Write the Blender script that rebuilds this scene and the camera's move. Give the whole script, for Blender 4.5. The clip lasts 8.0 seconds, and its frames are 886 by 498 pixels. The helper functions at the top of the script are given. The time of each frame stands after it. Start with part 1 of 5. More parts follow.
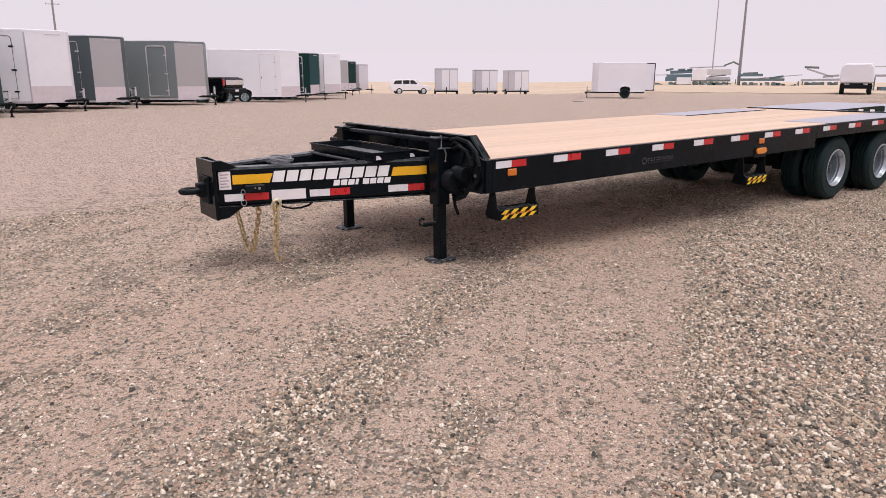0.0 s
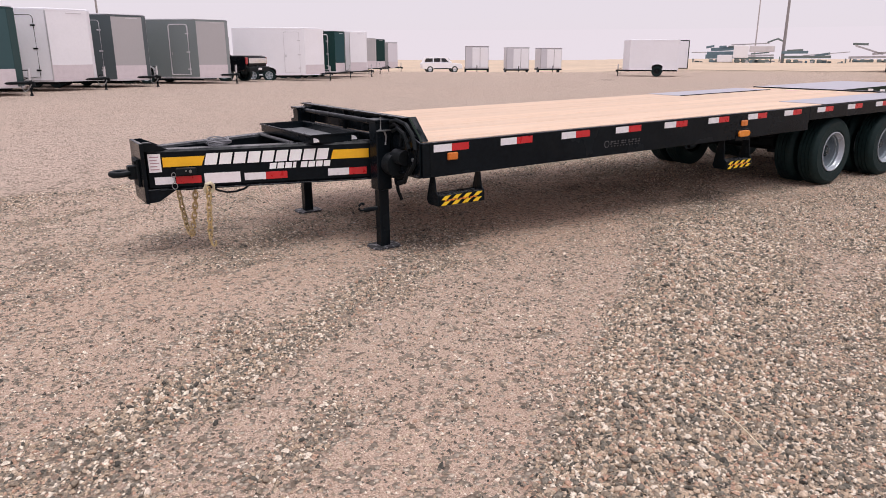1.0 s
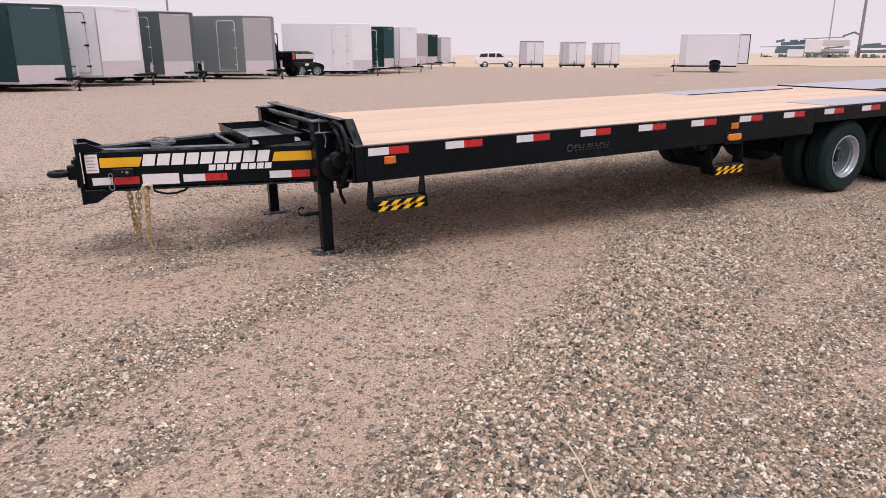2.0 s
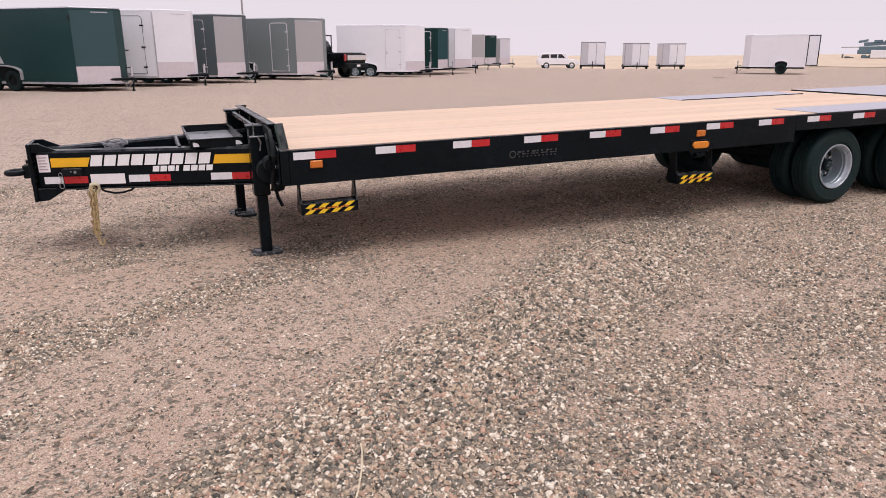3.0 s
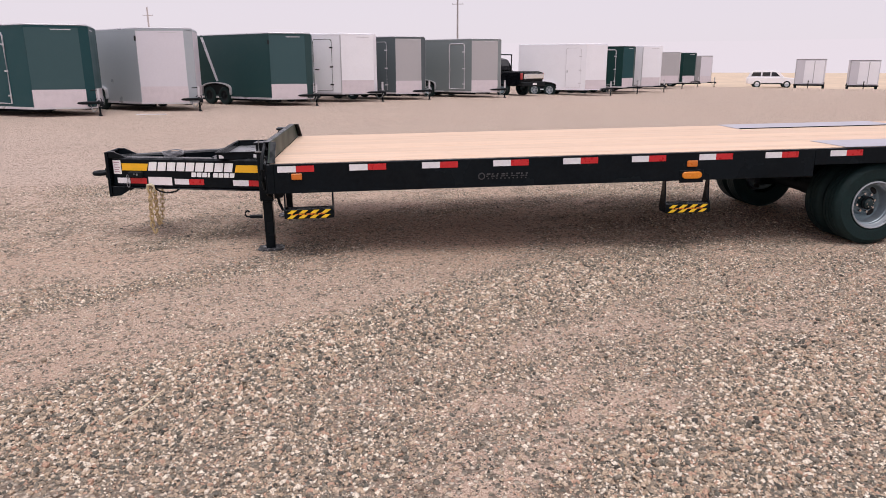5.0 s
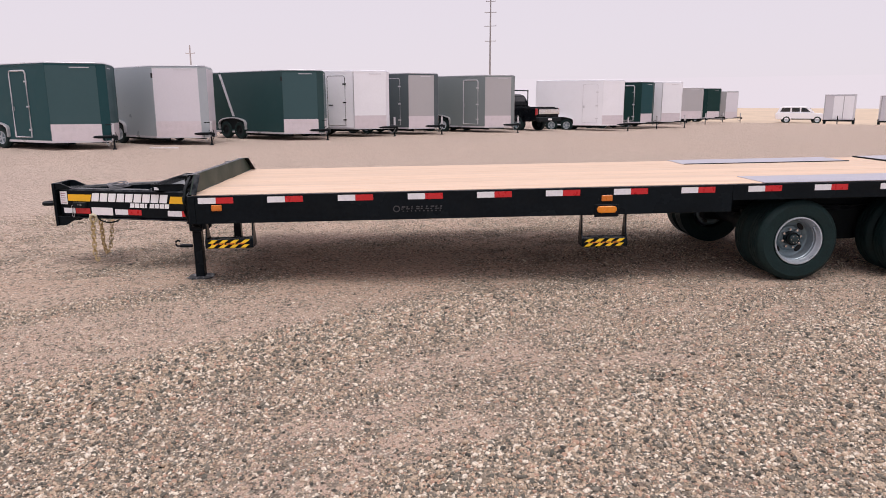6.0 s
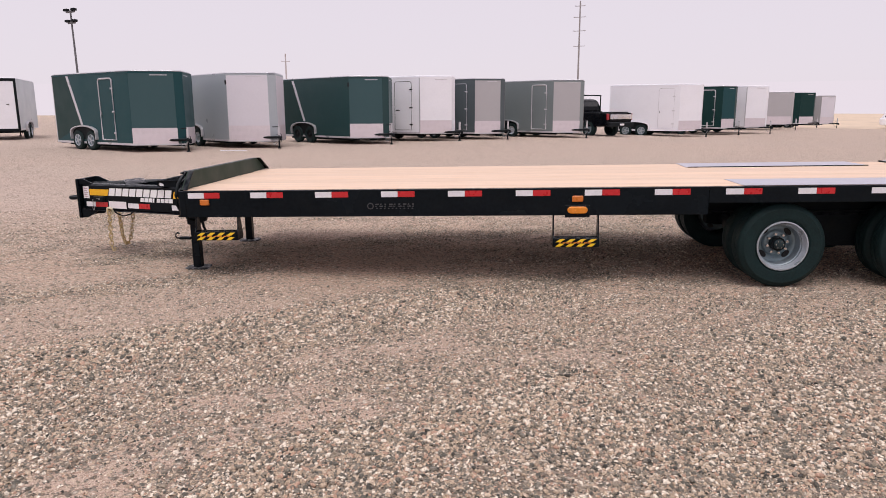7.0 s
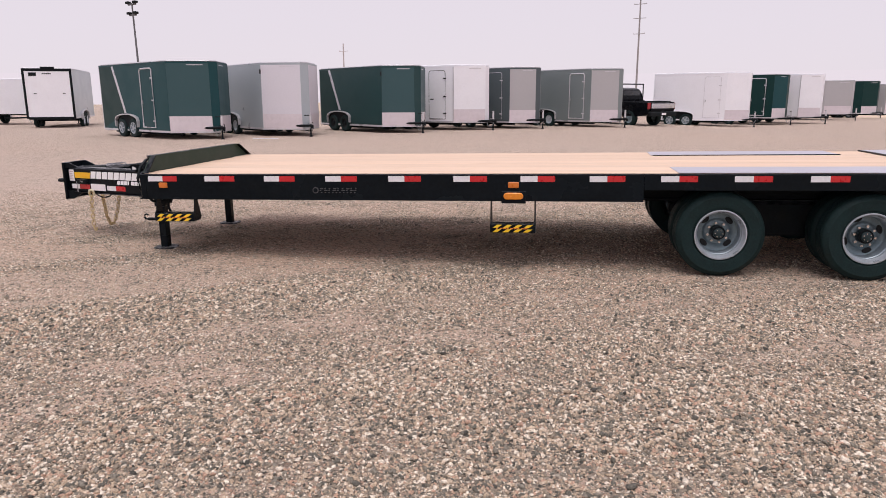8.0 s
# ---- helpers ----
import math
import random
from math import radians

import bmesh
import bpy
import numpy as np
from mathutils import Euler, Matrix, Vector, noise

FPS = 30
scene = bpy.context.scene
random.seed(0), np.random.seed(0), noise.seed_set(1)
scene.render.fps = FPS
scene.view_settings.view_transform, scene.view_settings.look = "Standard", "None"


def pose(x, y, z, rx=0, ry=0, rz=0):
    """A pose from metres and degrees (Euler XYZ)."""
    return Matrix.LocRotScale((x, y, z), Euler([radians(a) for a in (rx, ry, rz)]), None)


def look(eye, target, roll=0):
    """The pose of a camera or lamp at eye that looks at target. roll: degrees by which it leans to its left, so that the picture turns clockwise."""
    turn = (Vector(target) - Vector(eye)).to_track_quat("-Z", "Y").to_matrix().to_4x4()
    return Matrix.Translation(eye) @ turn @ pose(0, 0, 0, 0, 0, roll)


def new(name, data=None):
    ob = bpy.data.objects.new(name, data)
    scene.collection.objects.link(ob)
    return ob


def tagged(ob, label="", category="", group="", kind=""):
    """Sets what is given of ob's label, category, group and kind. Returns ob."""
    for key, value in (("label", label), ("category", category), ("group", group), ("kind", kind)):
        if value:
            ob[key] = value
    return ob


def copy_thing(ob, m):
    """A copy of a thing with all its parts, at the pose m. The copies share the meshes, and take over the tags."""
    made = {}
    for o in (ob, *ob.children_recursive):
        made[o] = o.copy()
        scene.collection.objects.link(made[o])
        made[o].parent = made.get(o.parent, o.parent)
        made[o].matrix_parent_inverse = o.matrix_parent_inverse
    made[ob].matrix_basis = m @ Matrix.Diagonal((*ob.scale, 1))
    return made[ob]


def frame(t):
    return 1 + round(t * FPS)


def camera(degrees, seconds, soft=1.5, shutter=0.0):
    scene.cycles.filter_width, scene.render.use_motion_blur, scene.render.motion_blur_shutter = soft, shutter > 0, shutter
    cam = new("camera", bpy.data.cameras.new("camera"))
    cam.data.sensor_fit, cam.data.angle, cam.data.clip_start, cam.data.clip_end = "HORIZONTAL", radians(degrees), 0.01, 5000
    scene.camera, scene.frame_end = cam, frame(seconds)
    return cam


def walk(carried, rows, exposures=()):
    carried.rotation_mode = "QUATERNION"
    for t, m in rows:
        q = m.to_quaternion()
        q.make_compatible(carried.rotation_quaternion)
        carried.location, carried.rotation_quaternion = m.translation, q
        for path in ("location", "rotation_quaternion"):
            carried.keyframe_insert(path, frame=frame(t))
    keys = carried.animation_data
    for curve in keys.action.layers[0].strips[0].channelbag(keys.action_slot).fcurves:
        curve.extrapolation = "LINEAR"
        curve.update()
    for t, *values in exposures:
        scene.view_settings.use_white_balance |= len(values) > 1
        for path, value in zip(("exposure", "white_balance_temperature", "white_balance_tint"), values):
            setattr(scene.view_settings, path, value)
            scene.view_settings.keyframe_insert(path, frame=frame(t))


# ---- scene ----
cam = camera(65.0, 8.0, soft=0.9)
PATH = [
    (0, (-3.346, -3.906, 1.434), (-2.201, -2.339, 0.953), 0.1),
    (0.5, (-3.006, -3.959, 1.414), (-1.888, -2.381, 0.906), 0.1),
    (1, (-2.636, -4.141, 1.44), (-1.583, -2.528, 0.901), -0.0),
    (1.5, (-2.214, -4.274, 1.46), (-1.261, -2.604, 0.909), -0.0),
    (2, (-1.783, -4.381, 1.469), (-0.876, -2.686, 0.917), -0.1),
    (3.3, (-0.624, -4.965, 1.518), (0.034, -3.159, 0.967), -0.1),
    (3.5, (-0.446, -5.055, 1.526), (0.143, -3.225, 0.975), -0.1),
    (3.8, (-0.25, -5.225, 1.544), (0.191, -3.353, 0.997), -0.1),
    (4, (-0.116, -5.336, 1.557), (0.268, -3.452, 1.007), -0.1),
    (4.2, (0.05, -5.44, 1.572), (0.396, -3.547, 1.026), -0.1),
    (5.3, (1.085, -5.955, 1.632), (1.246, -4.02, 1.153), -0.1),
    (5.5, (1.29, -5.995, 1.634), (1.444, -4.054, 1.178), -0.1),
    (6, (1.815, -6.063, 1.632), (1.91, -4.108, 1.219), -0.1),
    (6.5, (2.301, -6.187, 1.615), (2.307, -4.226, 1.219), -0.1),
    (7, (2.853, -6.232, 1.588), (2.7, -4.278, 1.192), -0.2),
    (7.5, (3.406, -6.273, 1.58), (3.131, -4.332, 1.182), -0.2),
    (8, (3.943, -6.274, 1.564), (3.629, -4.345, 1.14), -0.2),
]
walk(cam, [(t, look(eye, target, roll)) for t, eye, target, roll in PATH])


# ---- world and light: a flat, snowy overcast with a soft bright side ----
world = bpy.data.worlds.new("overcast_sky")
scene.world = world
world.use_nodes = True
wn, wl = world.node_tree.nodes, world.node_tree.links
wn.clear()
sky = wn.new("ShaderNodeTexSky")
sky.sky_type, sky.sun_disc = "NISHITA", False
sky.sun_elevation, sky.sun_rotation = radians(69), radians(177)
sky_dim = wn.new("ShaderNodeVectorMath")
sky_dim.operation = "SCALE"
sky_dim.inputs["Scale"].default_value = 0.10
cloud = wn.new("ShaderNodeRGB")
cloud.outputs[0].default_value = (0.83, 0.748, 0.825, 1)
sky_mix = wn.new("ShaderNodeMixRGB")
sky_mix.inputs[0].default_value = 0.92
background = wn.new("ShaderNodeBackground")
background.inputs[1].default_value = 1.0
world_out = wn.new("ShaderNodeOutputWorld")
wl.new(sky.outputs[0], sky_dim.inputs[0])
wl.new(sky_dim.outputs[0], sky_mix.inputs[1])
wl.new(cloud.outputs[0], sky_mix.inputs[2])
wl.new(sky_mix.outputs[0], background.inputs[0])
wl.new(background.outputs[0], world_out.inputs[0])

sun = new("sun", bpy.data.lights.new("sun", "SUN"))
sun.data.energy, sun.data.angle, sun.data.color = 1.60, radians(38), (1.0, 0.96, 0.935)
sun.matrix_world = look((0.4, -7.6, 20), (0, 0, 0))


# ---- materials ----
def material(name, base, rough=0.6, metal=0.0, vary=0.25, scale=3.0, fine=60.0, bump=0.0, bump_scale=200.0, coat=0.0,
             dirt=None, dirt_amount=0.0, per_piece=0.0, stretch=(1, 1, 1), spec=0.5, snow_sheen=0.0):
    """A procedural surface: base colour varied at a broad and a fine scale, with optional relief, dirt and piece-to-piece change."""
    m = bpy.data.materials.new(name)
    m.use_nodes = True
    n, l = m.node_tree.nodes, m.node_tree.links
    bsdf = n["Principled BSDF"]
    bsdf.inputs["Metallic"].default_value = metal
    bsdf.inputs["Specular IOR Level"].default_value = spec
    if coat:
        bsdf.inputs["Coat Weight"].default_value = coat
    co = n.new("ShaderNodeTexCoord")
    mp = n.new("ShaderNodeMapping")
    mp.inputs["Scale"].default_value = stretch
    l.new(co.outputs["Object"], mp.inputs["Vector"])
    broad, tiny = n.new("ShaderNodeTexNoise"), n.new("ShaderNodeTexNoise")
    broad.inputs["Scale"].default_value, broad.inputs["Detail"].default_value = scale, 5
    tiny.inputs["Scale"].default_value, tiny.inputs["Detail"].default_value = fine, 3
    for t in (broad, tiny):
        l.new(mp.outputs[0], t.inputs["Vector"])
    add = n.new("ShaderNodeMath")
    add.operation = "ADD"
    l.new(broad.outputs["Fac"], add.inputs[0])
    l.new(tiny.outputs["Fac"], add.inputs[1])
    span = n.new("ShaderNodeMapRange")
    span.inputs["From Min"].default_value, span.inputs["From Max"].default_value = 0.6, 1.4
    span.inputs["To Min"].default_value, span.inputs["To Max"].default_value = 1 - vary, 1 + vary
    l.new(add.outputs[0], span.inputs["Value"])
    tint = n.new("ShaderNodeVectorMath")
    tint.operation = "SCALE"
    tint.inputs[0].default_value = base
    l.new(span.outputs[0], tint.inputs["Scale"])
    colour = tint.outputs[0]
    if per_piece:
        info = n.new("ShaderNodeObjectInfo")
        pr = n.new("ShaderNodeMapRange")
        pr.inputs["To Min"].default_value, pr.inputs["To Max"].default_value = 1 - per_piece, 1 + per_piece
        l.new(info.outputs["Random"], pr.inputs["Value"])
        t2 = n.new("ShaderNodeVectorMath")
        t2.operation = "SCALE"
        l.new(colour, t2.inputs[0])
        l.new(pr.outputs[0], t2.inputs["Scale"])
        colour = t2.outputs[0]
    if dirt:
        spots = n.new("ShaderNodeTexNoise")
        spots.inputs["Scale"].default_value, spots.inputs["Detail"].default_value = scale * 2.3, 8
        l.new(mp.outputs[0], spots.inputs["Vector"])
        ramp = n.new("ShaderNodeMapRange")
        ramp.inputs["From Min"].default_value, ramp.inputs["From Max"].default_value = 0.52, 0.72
        ramp.inputs["To Max"].default_value = dirt_amount
        l.new(spots.outputs["Fac"], ramp.inputs["Value"])
        mix = n.new("ShaderNodeMixRGB")
        mix.inputs[2].default_value = (*dirt, 1)
        l.new(ramp.outputs[0], mix.inputs[0])
        l.new(colour, mix.inputs[1])
        colour = mix.outputs[0]
    if snow_sheen:
        # wet snow specks and a sky sheen, both coloured onto what faces upwards
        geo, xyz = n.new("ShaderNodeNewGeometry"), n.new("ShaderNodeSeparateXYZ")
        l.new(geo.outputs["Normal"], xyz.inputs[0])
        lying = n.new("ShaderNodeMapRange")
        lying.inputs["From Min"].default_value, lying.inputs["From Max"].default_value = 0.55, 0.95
        lying.inputs["To Max"].default_value = snow_sheen
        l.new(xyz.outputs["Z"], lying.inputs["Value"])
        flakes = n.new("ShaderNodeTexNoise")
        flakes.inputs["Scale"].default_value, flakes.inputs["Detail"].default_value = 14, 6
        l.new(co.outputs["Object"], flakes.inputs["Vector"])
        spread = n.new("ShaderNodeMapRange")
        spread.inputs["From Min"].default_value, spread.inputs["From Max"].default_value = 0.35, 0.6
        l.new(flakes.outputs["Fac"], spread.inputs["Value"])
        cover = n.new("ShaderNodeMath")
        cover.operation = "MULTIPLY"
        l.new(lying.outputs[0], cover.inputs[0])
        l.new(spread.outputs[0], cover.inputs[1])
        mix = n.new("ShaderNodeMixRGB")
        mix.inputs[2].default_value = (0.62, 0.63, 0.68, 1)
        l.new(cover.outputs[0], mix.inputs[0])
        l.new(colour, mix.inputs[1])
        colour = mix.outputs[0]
    l.new(colour, bsdf.inputs["Base Color"])
    rr = n.new("ShaderNodeMapRange")
    rr.inputs["From Min"].default_value, rr.inputs["From Max"].default_value = 0.3, 0.7
    rr.inputs["To Min"].default_value, rr.inputs["To Max"].default_value = max(0.03, rough - 0.09), min(1, rough + 0.09)
    l.new(broad.outputs["Fac"], rr.inputs["Value"])
    l.new(rr.outputs[0], bsdf.inputs["Roughness"])
    if bump:
        rel = n.new("ShaderNodeTexNoise")
        rel.inputs["Scale"].default_value, rel.inputs["Detail"].default_value = bump_scale, 4
        l.new(mp.outputs[0], rel.inputs["Vector"])
        bp = n.new("ShaderNodeBump")
        bp.inputs["Strength"].default_value, bp.inputs["Distance"].default_value = bump, 0.01
        l.new(rel.outputs["Fac"], bp.inputs["Height"])
        l.new(bp.outputs[0], bsdf.inputs["Normal"])
    return m


BLACK = material("black_enamel", (0.0056, 0.0086, 0.0115), 0.24, vary=0.35, scale=2.2, fine=30, bump=0.05, bump_scale=60, dirt=(0.012, 0.014, 0.015), dirt_amount=0.3, spec=0.10, snow_sheen=0.16)
BLACK_MATT = material("black_chassis", (0.0075, 0.0105, 0.0125), 0.6, vary=0.4, bump=0.15, dirt=(0.02, 0.018, 0.016), dirt_amount=0.3, spec=0.12, snow_sheen=0.10)
RUBBER = material("tyre_rubber", (0.0075, 0.0205, 0.0210), 0.62, vary=0.35, scale=9, bump=0.25, bump_scale=90, dirt=(0.012, 0.032, 0.032), dirt_amount=0.4, spec=0.2)
HUB = material("dark_hub_paint", (0.016, 0.034, 0.038), 0.4, metal=0.2, vary=0.2, scale=12)
RIM = material("grey_wheel_paint", (0.45, 0.49, 0.54), 0.33, metal=0.4, vary=0.12, scale=8, bump=0.04)
BARREL = material("dull_rim_barrel", (0.33, 0.385, 0.43), 0.36, metal=0.4, vary=0.2, scale=9, bump=0.04)
DISC = material("dull_wheel_disc", (0.18, 0.24, 0.265), 0.4, metal=0.4, vary=0.2, scale=9, bump=0.05)
DARK_HOLE = material("wheel_opening", (0.012, 0.012, 0.013), 0.8, vary=0.2)
STEEL = material("bare_steel", (0.33, 0.34, 0.35), 0.4, metal=0.9, vary=0.25, scale=6)
ZINC_PALE = material("pale_zinc", (0.74, 0.68, 0.50), 0.4, metal=0.3, vary=0.2, scale=30)
STEEL_PALE = material("snowy_steel", (0.030, 0.032, 0.036), 0.5, metal=0.1, vary=0.3, scale=12, dirt=(0.75, 0.74, 0.78), dirt_amount=0.9)
TRAY_FLOOR = material("wet_steel_floor", (0.30, 0.31, 0.33), 0.35, metal=0.3, vary=0.3, scale=6, dirt=(0.12, 0.13, 0.14), dirt_amount=0.6)
ORANGE_PRINT = material("orange_print", (0.75, 0.22, 0.03), 0.5, vary=0.1, scale=20)
CHAIN = material("yellow_zinc_chain", (0.60, 0.46, 0.24), 0.32, metal=0.35, vary=0.35, scale=30)
WOOD = material("fresh_fir_plank", (0.79, 0.585, 0.44), 0.62, vary=0.11, scale=2.0, fine=22, bump=0.18, bump_scale=40,
                per_piece=0.06, stretch=(0.25, 5, 5), dirt=(0.56, 0.37, 0.22), dirt_amount=0.3)
PLATE = material("galvanised_tread_plate", (0.52, 0.51, 0.58), 0.45, metal=0.3, vary=0.14, scale=3, bump=0.25, bump_scale=45, dirt=(0.6, 0.6, 0.62), dirt_amount=0.35)
OLIVE_STEEL = material("dull_olive_steel", (0.014, 0.031, 0.019), 0.45, metal=0.0, spec=0.25, vary=0.25, scale=3, dirt=(0.04, 0.055, 0.04), dirt_amount=0.35)
YELLOW = material("yellow_vinyl", (0.90, 0.48, 0.012), 0.4, vary=0.06, scale=5)
HAZARD = material("hazard_yellow", (0.88, 0.58, 0.02), 0.45, vary=0.1, scale=12)
WHITE_VINYL = material("white_vinyl", (0.90, 0.90, 0.91), 0.4, vary=0.06, scale=8)
PAPER = material("white_decal", (0.87, 0.83, 0.85), 0.5, vary=0.05, scale=10)
INK = material("faint_print", (0.45, 0.30, 0.33), 0.6, vary=0.1)
RED_TAPE = material("red_reflective_tape", (0.55, 0.012, 0.018), 0.32, vary=0.12, scale=25, coat=0.3)
WHITE_TAPE = material("silver_reflective_tape", (0.80, 0.79, 0.82), 0.34, vary=0.08, scale=25, coat=0.3)
AMBER = material("amber_lens", (0.78, 0.25, 0.015), 0.22, vary=0.1, scale=40, coat=0.6)
AMBER_DULL = material("amber_marker", (0.62, 0.17, 0.02), 0.3, vary=0.1, scale=40, coat=0.3)
FADED_LOGO = material("grey_print", (0.050, 0.050, 0.055), 0.5, vary=0.3, scale=40)
CABLE = material("grey_cable", (0.22, 0.22, 0.24), 0.5, vary=0.2)
STRAW = material("dry_straw", (0.70, 0.60, 0.44), 0.7, vary=0.25, scale=20)
LEVER = material("lamp_glass_white", (0.75, 0.75, 0.78), 0.3, vary=0.05)
GLASS = material("dark_window", (0.015, 0.02, 0.024), 0.08, vary=0.1, coat=0.5)


def skin(name, base, rough=0.36, metal=0.25, spec=0.5):
    return material(name, base, rough, metal, spec=spec, vary=0.03, scale=1.2, fine=14, bump=0.05, bump_scale=2.5, dirt=tuple(0.55 * c + 0.08 for c in base), dirt_amount=0.06)


CHARCOAL = skin("charcoal_aluminium_skin", (0.014, 0.060, 0.068), 0.42, 0.0, 0.16)
CHARCOAL_DEEP = skin("deep_teal_aluminium_skin", (0.012, 0.048, 0.050), 0.42, 0.0, 0.35)
# lighter copy of the charcoal skins; the nose's sky reflection is in its colour
CHARCOAL_LIT = skin("lit_charcoal_nose", (0.040, 0.086, 0.095), 0.42, 0.0, 0.28)
SLATE = skin("slate_aluminium_skin", (0.085, 0.108, 0.117), 0.42, 0.1, 0.3)
WHITE_BRIGHT = skin("bright_white_skin", (0.86, 0.855, 0.90), 0.42, 0.0)
PALE_PANEL = skin("pale_nose_panel", (0.68, 0.655, 0.71), 0.42, 0.0)
GREEN_BLACK = skin("dark_green_skin", (0.006, 0.034, 0.032), 0.42, 0.0, 0.2)
SILVER = skin("silver_aluminium_skin", (0.40, 0.445, 0.48), 0.36, 0.2)
PEWTER = skin("pewter_aluminium_skin", (0.205, 0.24, 0.245), 0.38, 0.15)
WARM_GREY = skin("warm_grey_skin", (0.43, 0.418, 0.43), 0.4, 0.15)
WHITE_SKIN = skin("white_aluminium_skin", (0.85, 0.845, 0.89), 0.42, 0.0)
TRIM = skin("bright_aluminium_trim", (0.62, 0.61, 0.64), 0.34, 0.45)
CART_SKIN = skin("dull_cart_skin", (0.60, 0.59, 0.64), 0.42, 0.1)
STONEGUARD = material("tread_plate_stoneguard", (0.68, 0.62, 0.655), 0.42, 0.3, vary=0.12, scale=5, bump=0.3, bump_scale=30)
TRUCK_PAINT = material("black_truck_paint", (0.003, 0.004, 0.006), 0.25, spec=0.12, vary=0.2)
CHROME = material("chrome", (0.7, 0.7, 0.72), 0.12, 1.0, vary=0.05)
RED_LENS = material("red_tail_lens", (0.33, 0.008, 0.014), 0.2, vary=0.1, coat=0.5)
# haze over the far poles is put into this pale colour
PALE_POLE = material("hazed_pole", (0.46, 0.42, 0.43), 0.85, vary=0.2, stretch=(4, 4, 0.3))
POLE_WOOD = material("weathered_pole", (0.125, 0.125, 0.135), 0.85, vary=0.3, stretch=(4, 4, 0.3), bump=0.3)
GREY_POLE = material("grey_pole", (0.27, 0.255, 0.265), 0.85, vary=0.2, stretch=(4, 4, 0.3))
# MACHINE_BLUE, MACHINE_GREEN and GREY_FAR are paled to stand in for haze
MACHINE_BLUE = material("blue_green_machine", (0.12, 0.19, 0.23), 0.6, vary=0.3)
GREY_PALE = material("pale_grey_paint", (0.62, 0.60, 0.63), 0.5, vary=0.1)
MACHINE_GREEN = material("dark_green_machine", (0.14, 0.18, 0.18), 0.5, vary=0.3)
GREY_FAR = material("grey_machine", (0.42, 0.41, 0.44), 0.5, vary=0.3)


def stone_material():
    m = bpy.data.materials.new("river_gravel")
    m.use_nodes = True
    n, l = m.node_tree.nodes, m.node_tree.links
    bsdf = n["Principled BSDF"]
    bsdf.inputs["Roughness"].default_value = 0.85
    bsdf.inputs["Specular IOR Level"].default_value = 0.2
    geo = n.new("ShaderNodeNewGeometry")
    ramp = n.new("ShaderNodeValToRGB")
    ramp.color_ramp.interpolation = "CONSTANT"
    tones = [(0.0, (0.15, 0.140, 0.118)), (0.12, (0.32, 0.265, 0.205)), (0.28, (0.51, 0.395, 0.29)), (0.44, (0.24, 0.215, 0.177)),
             (0.58, (0.61, 0.485, 0.37)), (0.72, (0.52, 0.345, 0.255)), (0.81, (0.84, 0.74, 0.62)), (0.95, (0.085, 0.080, 0.070))]
    for k, (p, c) in enumerate(tones):
        e = ramp.color_ramp.elements[k] if k < 2 else ramp.color_ramp.elements.new(p)
        e.position, e.color = p, (*c, 1)
    l.new(geo.outputs["Random Per Island"], ramp.inputs[0])
    co = n.new("ShaderNodeTexCoord")
    tx = n.new("ShaderNodeTexNoise")
    tx.inputs["Scale"].default_value, tx.inputs["Detail"].default_value = 120, 4
    l.new(co.outputs["Object"], tx.inputs["Vector"])
    mr = n.new("ShaderNodeMapRange")
    mr.inputs["From Min"].default_value, mr.inputs["From Max"].default_value = 0.3, 0.7
    mr.inputs["To Min"].default_value, mr.inputs["To Max"].default_value = 0.58, 1.30
    l.new(tx.outputs["Fac"], mr.inputs["Value"])
    sc = n.new("ShaderNodeVectorMath")
    sc.operation = "SCALE"
    l.new(ramp.outputs[0], sc.inputs[0])
    l.new(mr.outputs[0], sc.inputs["Scale"])
    l.new(sc.outputs[0], bsdf.inputs["Base Color"])
    return m


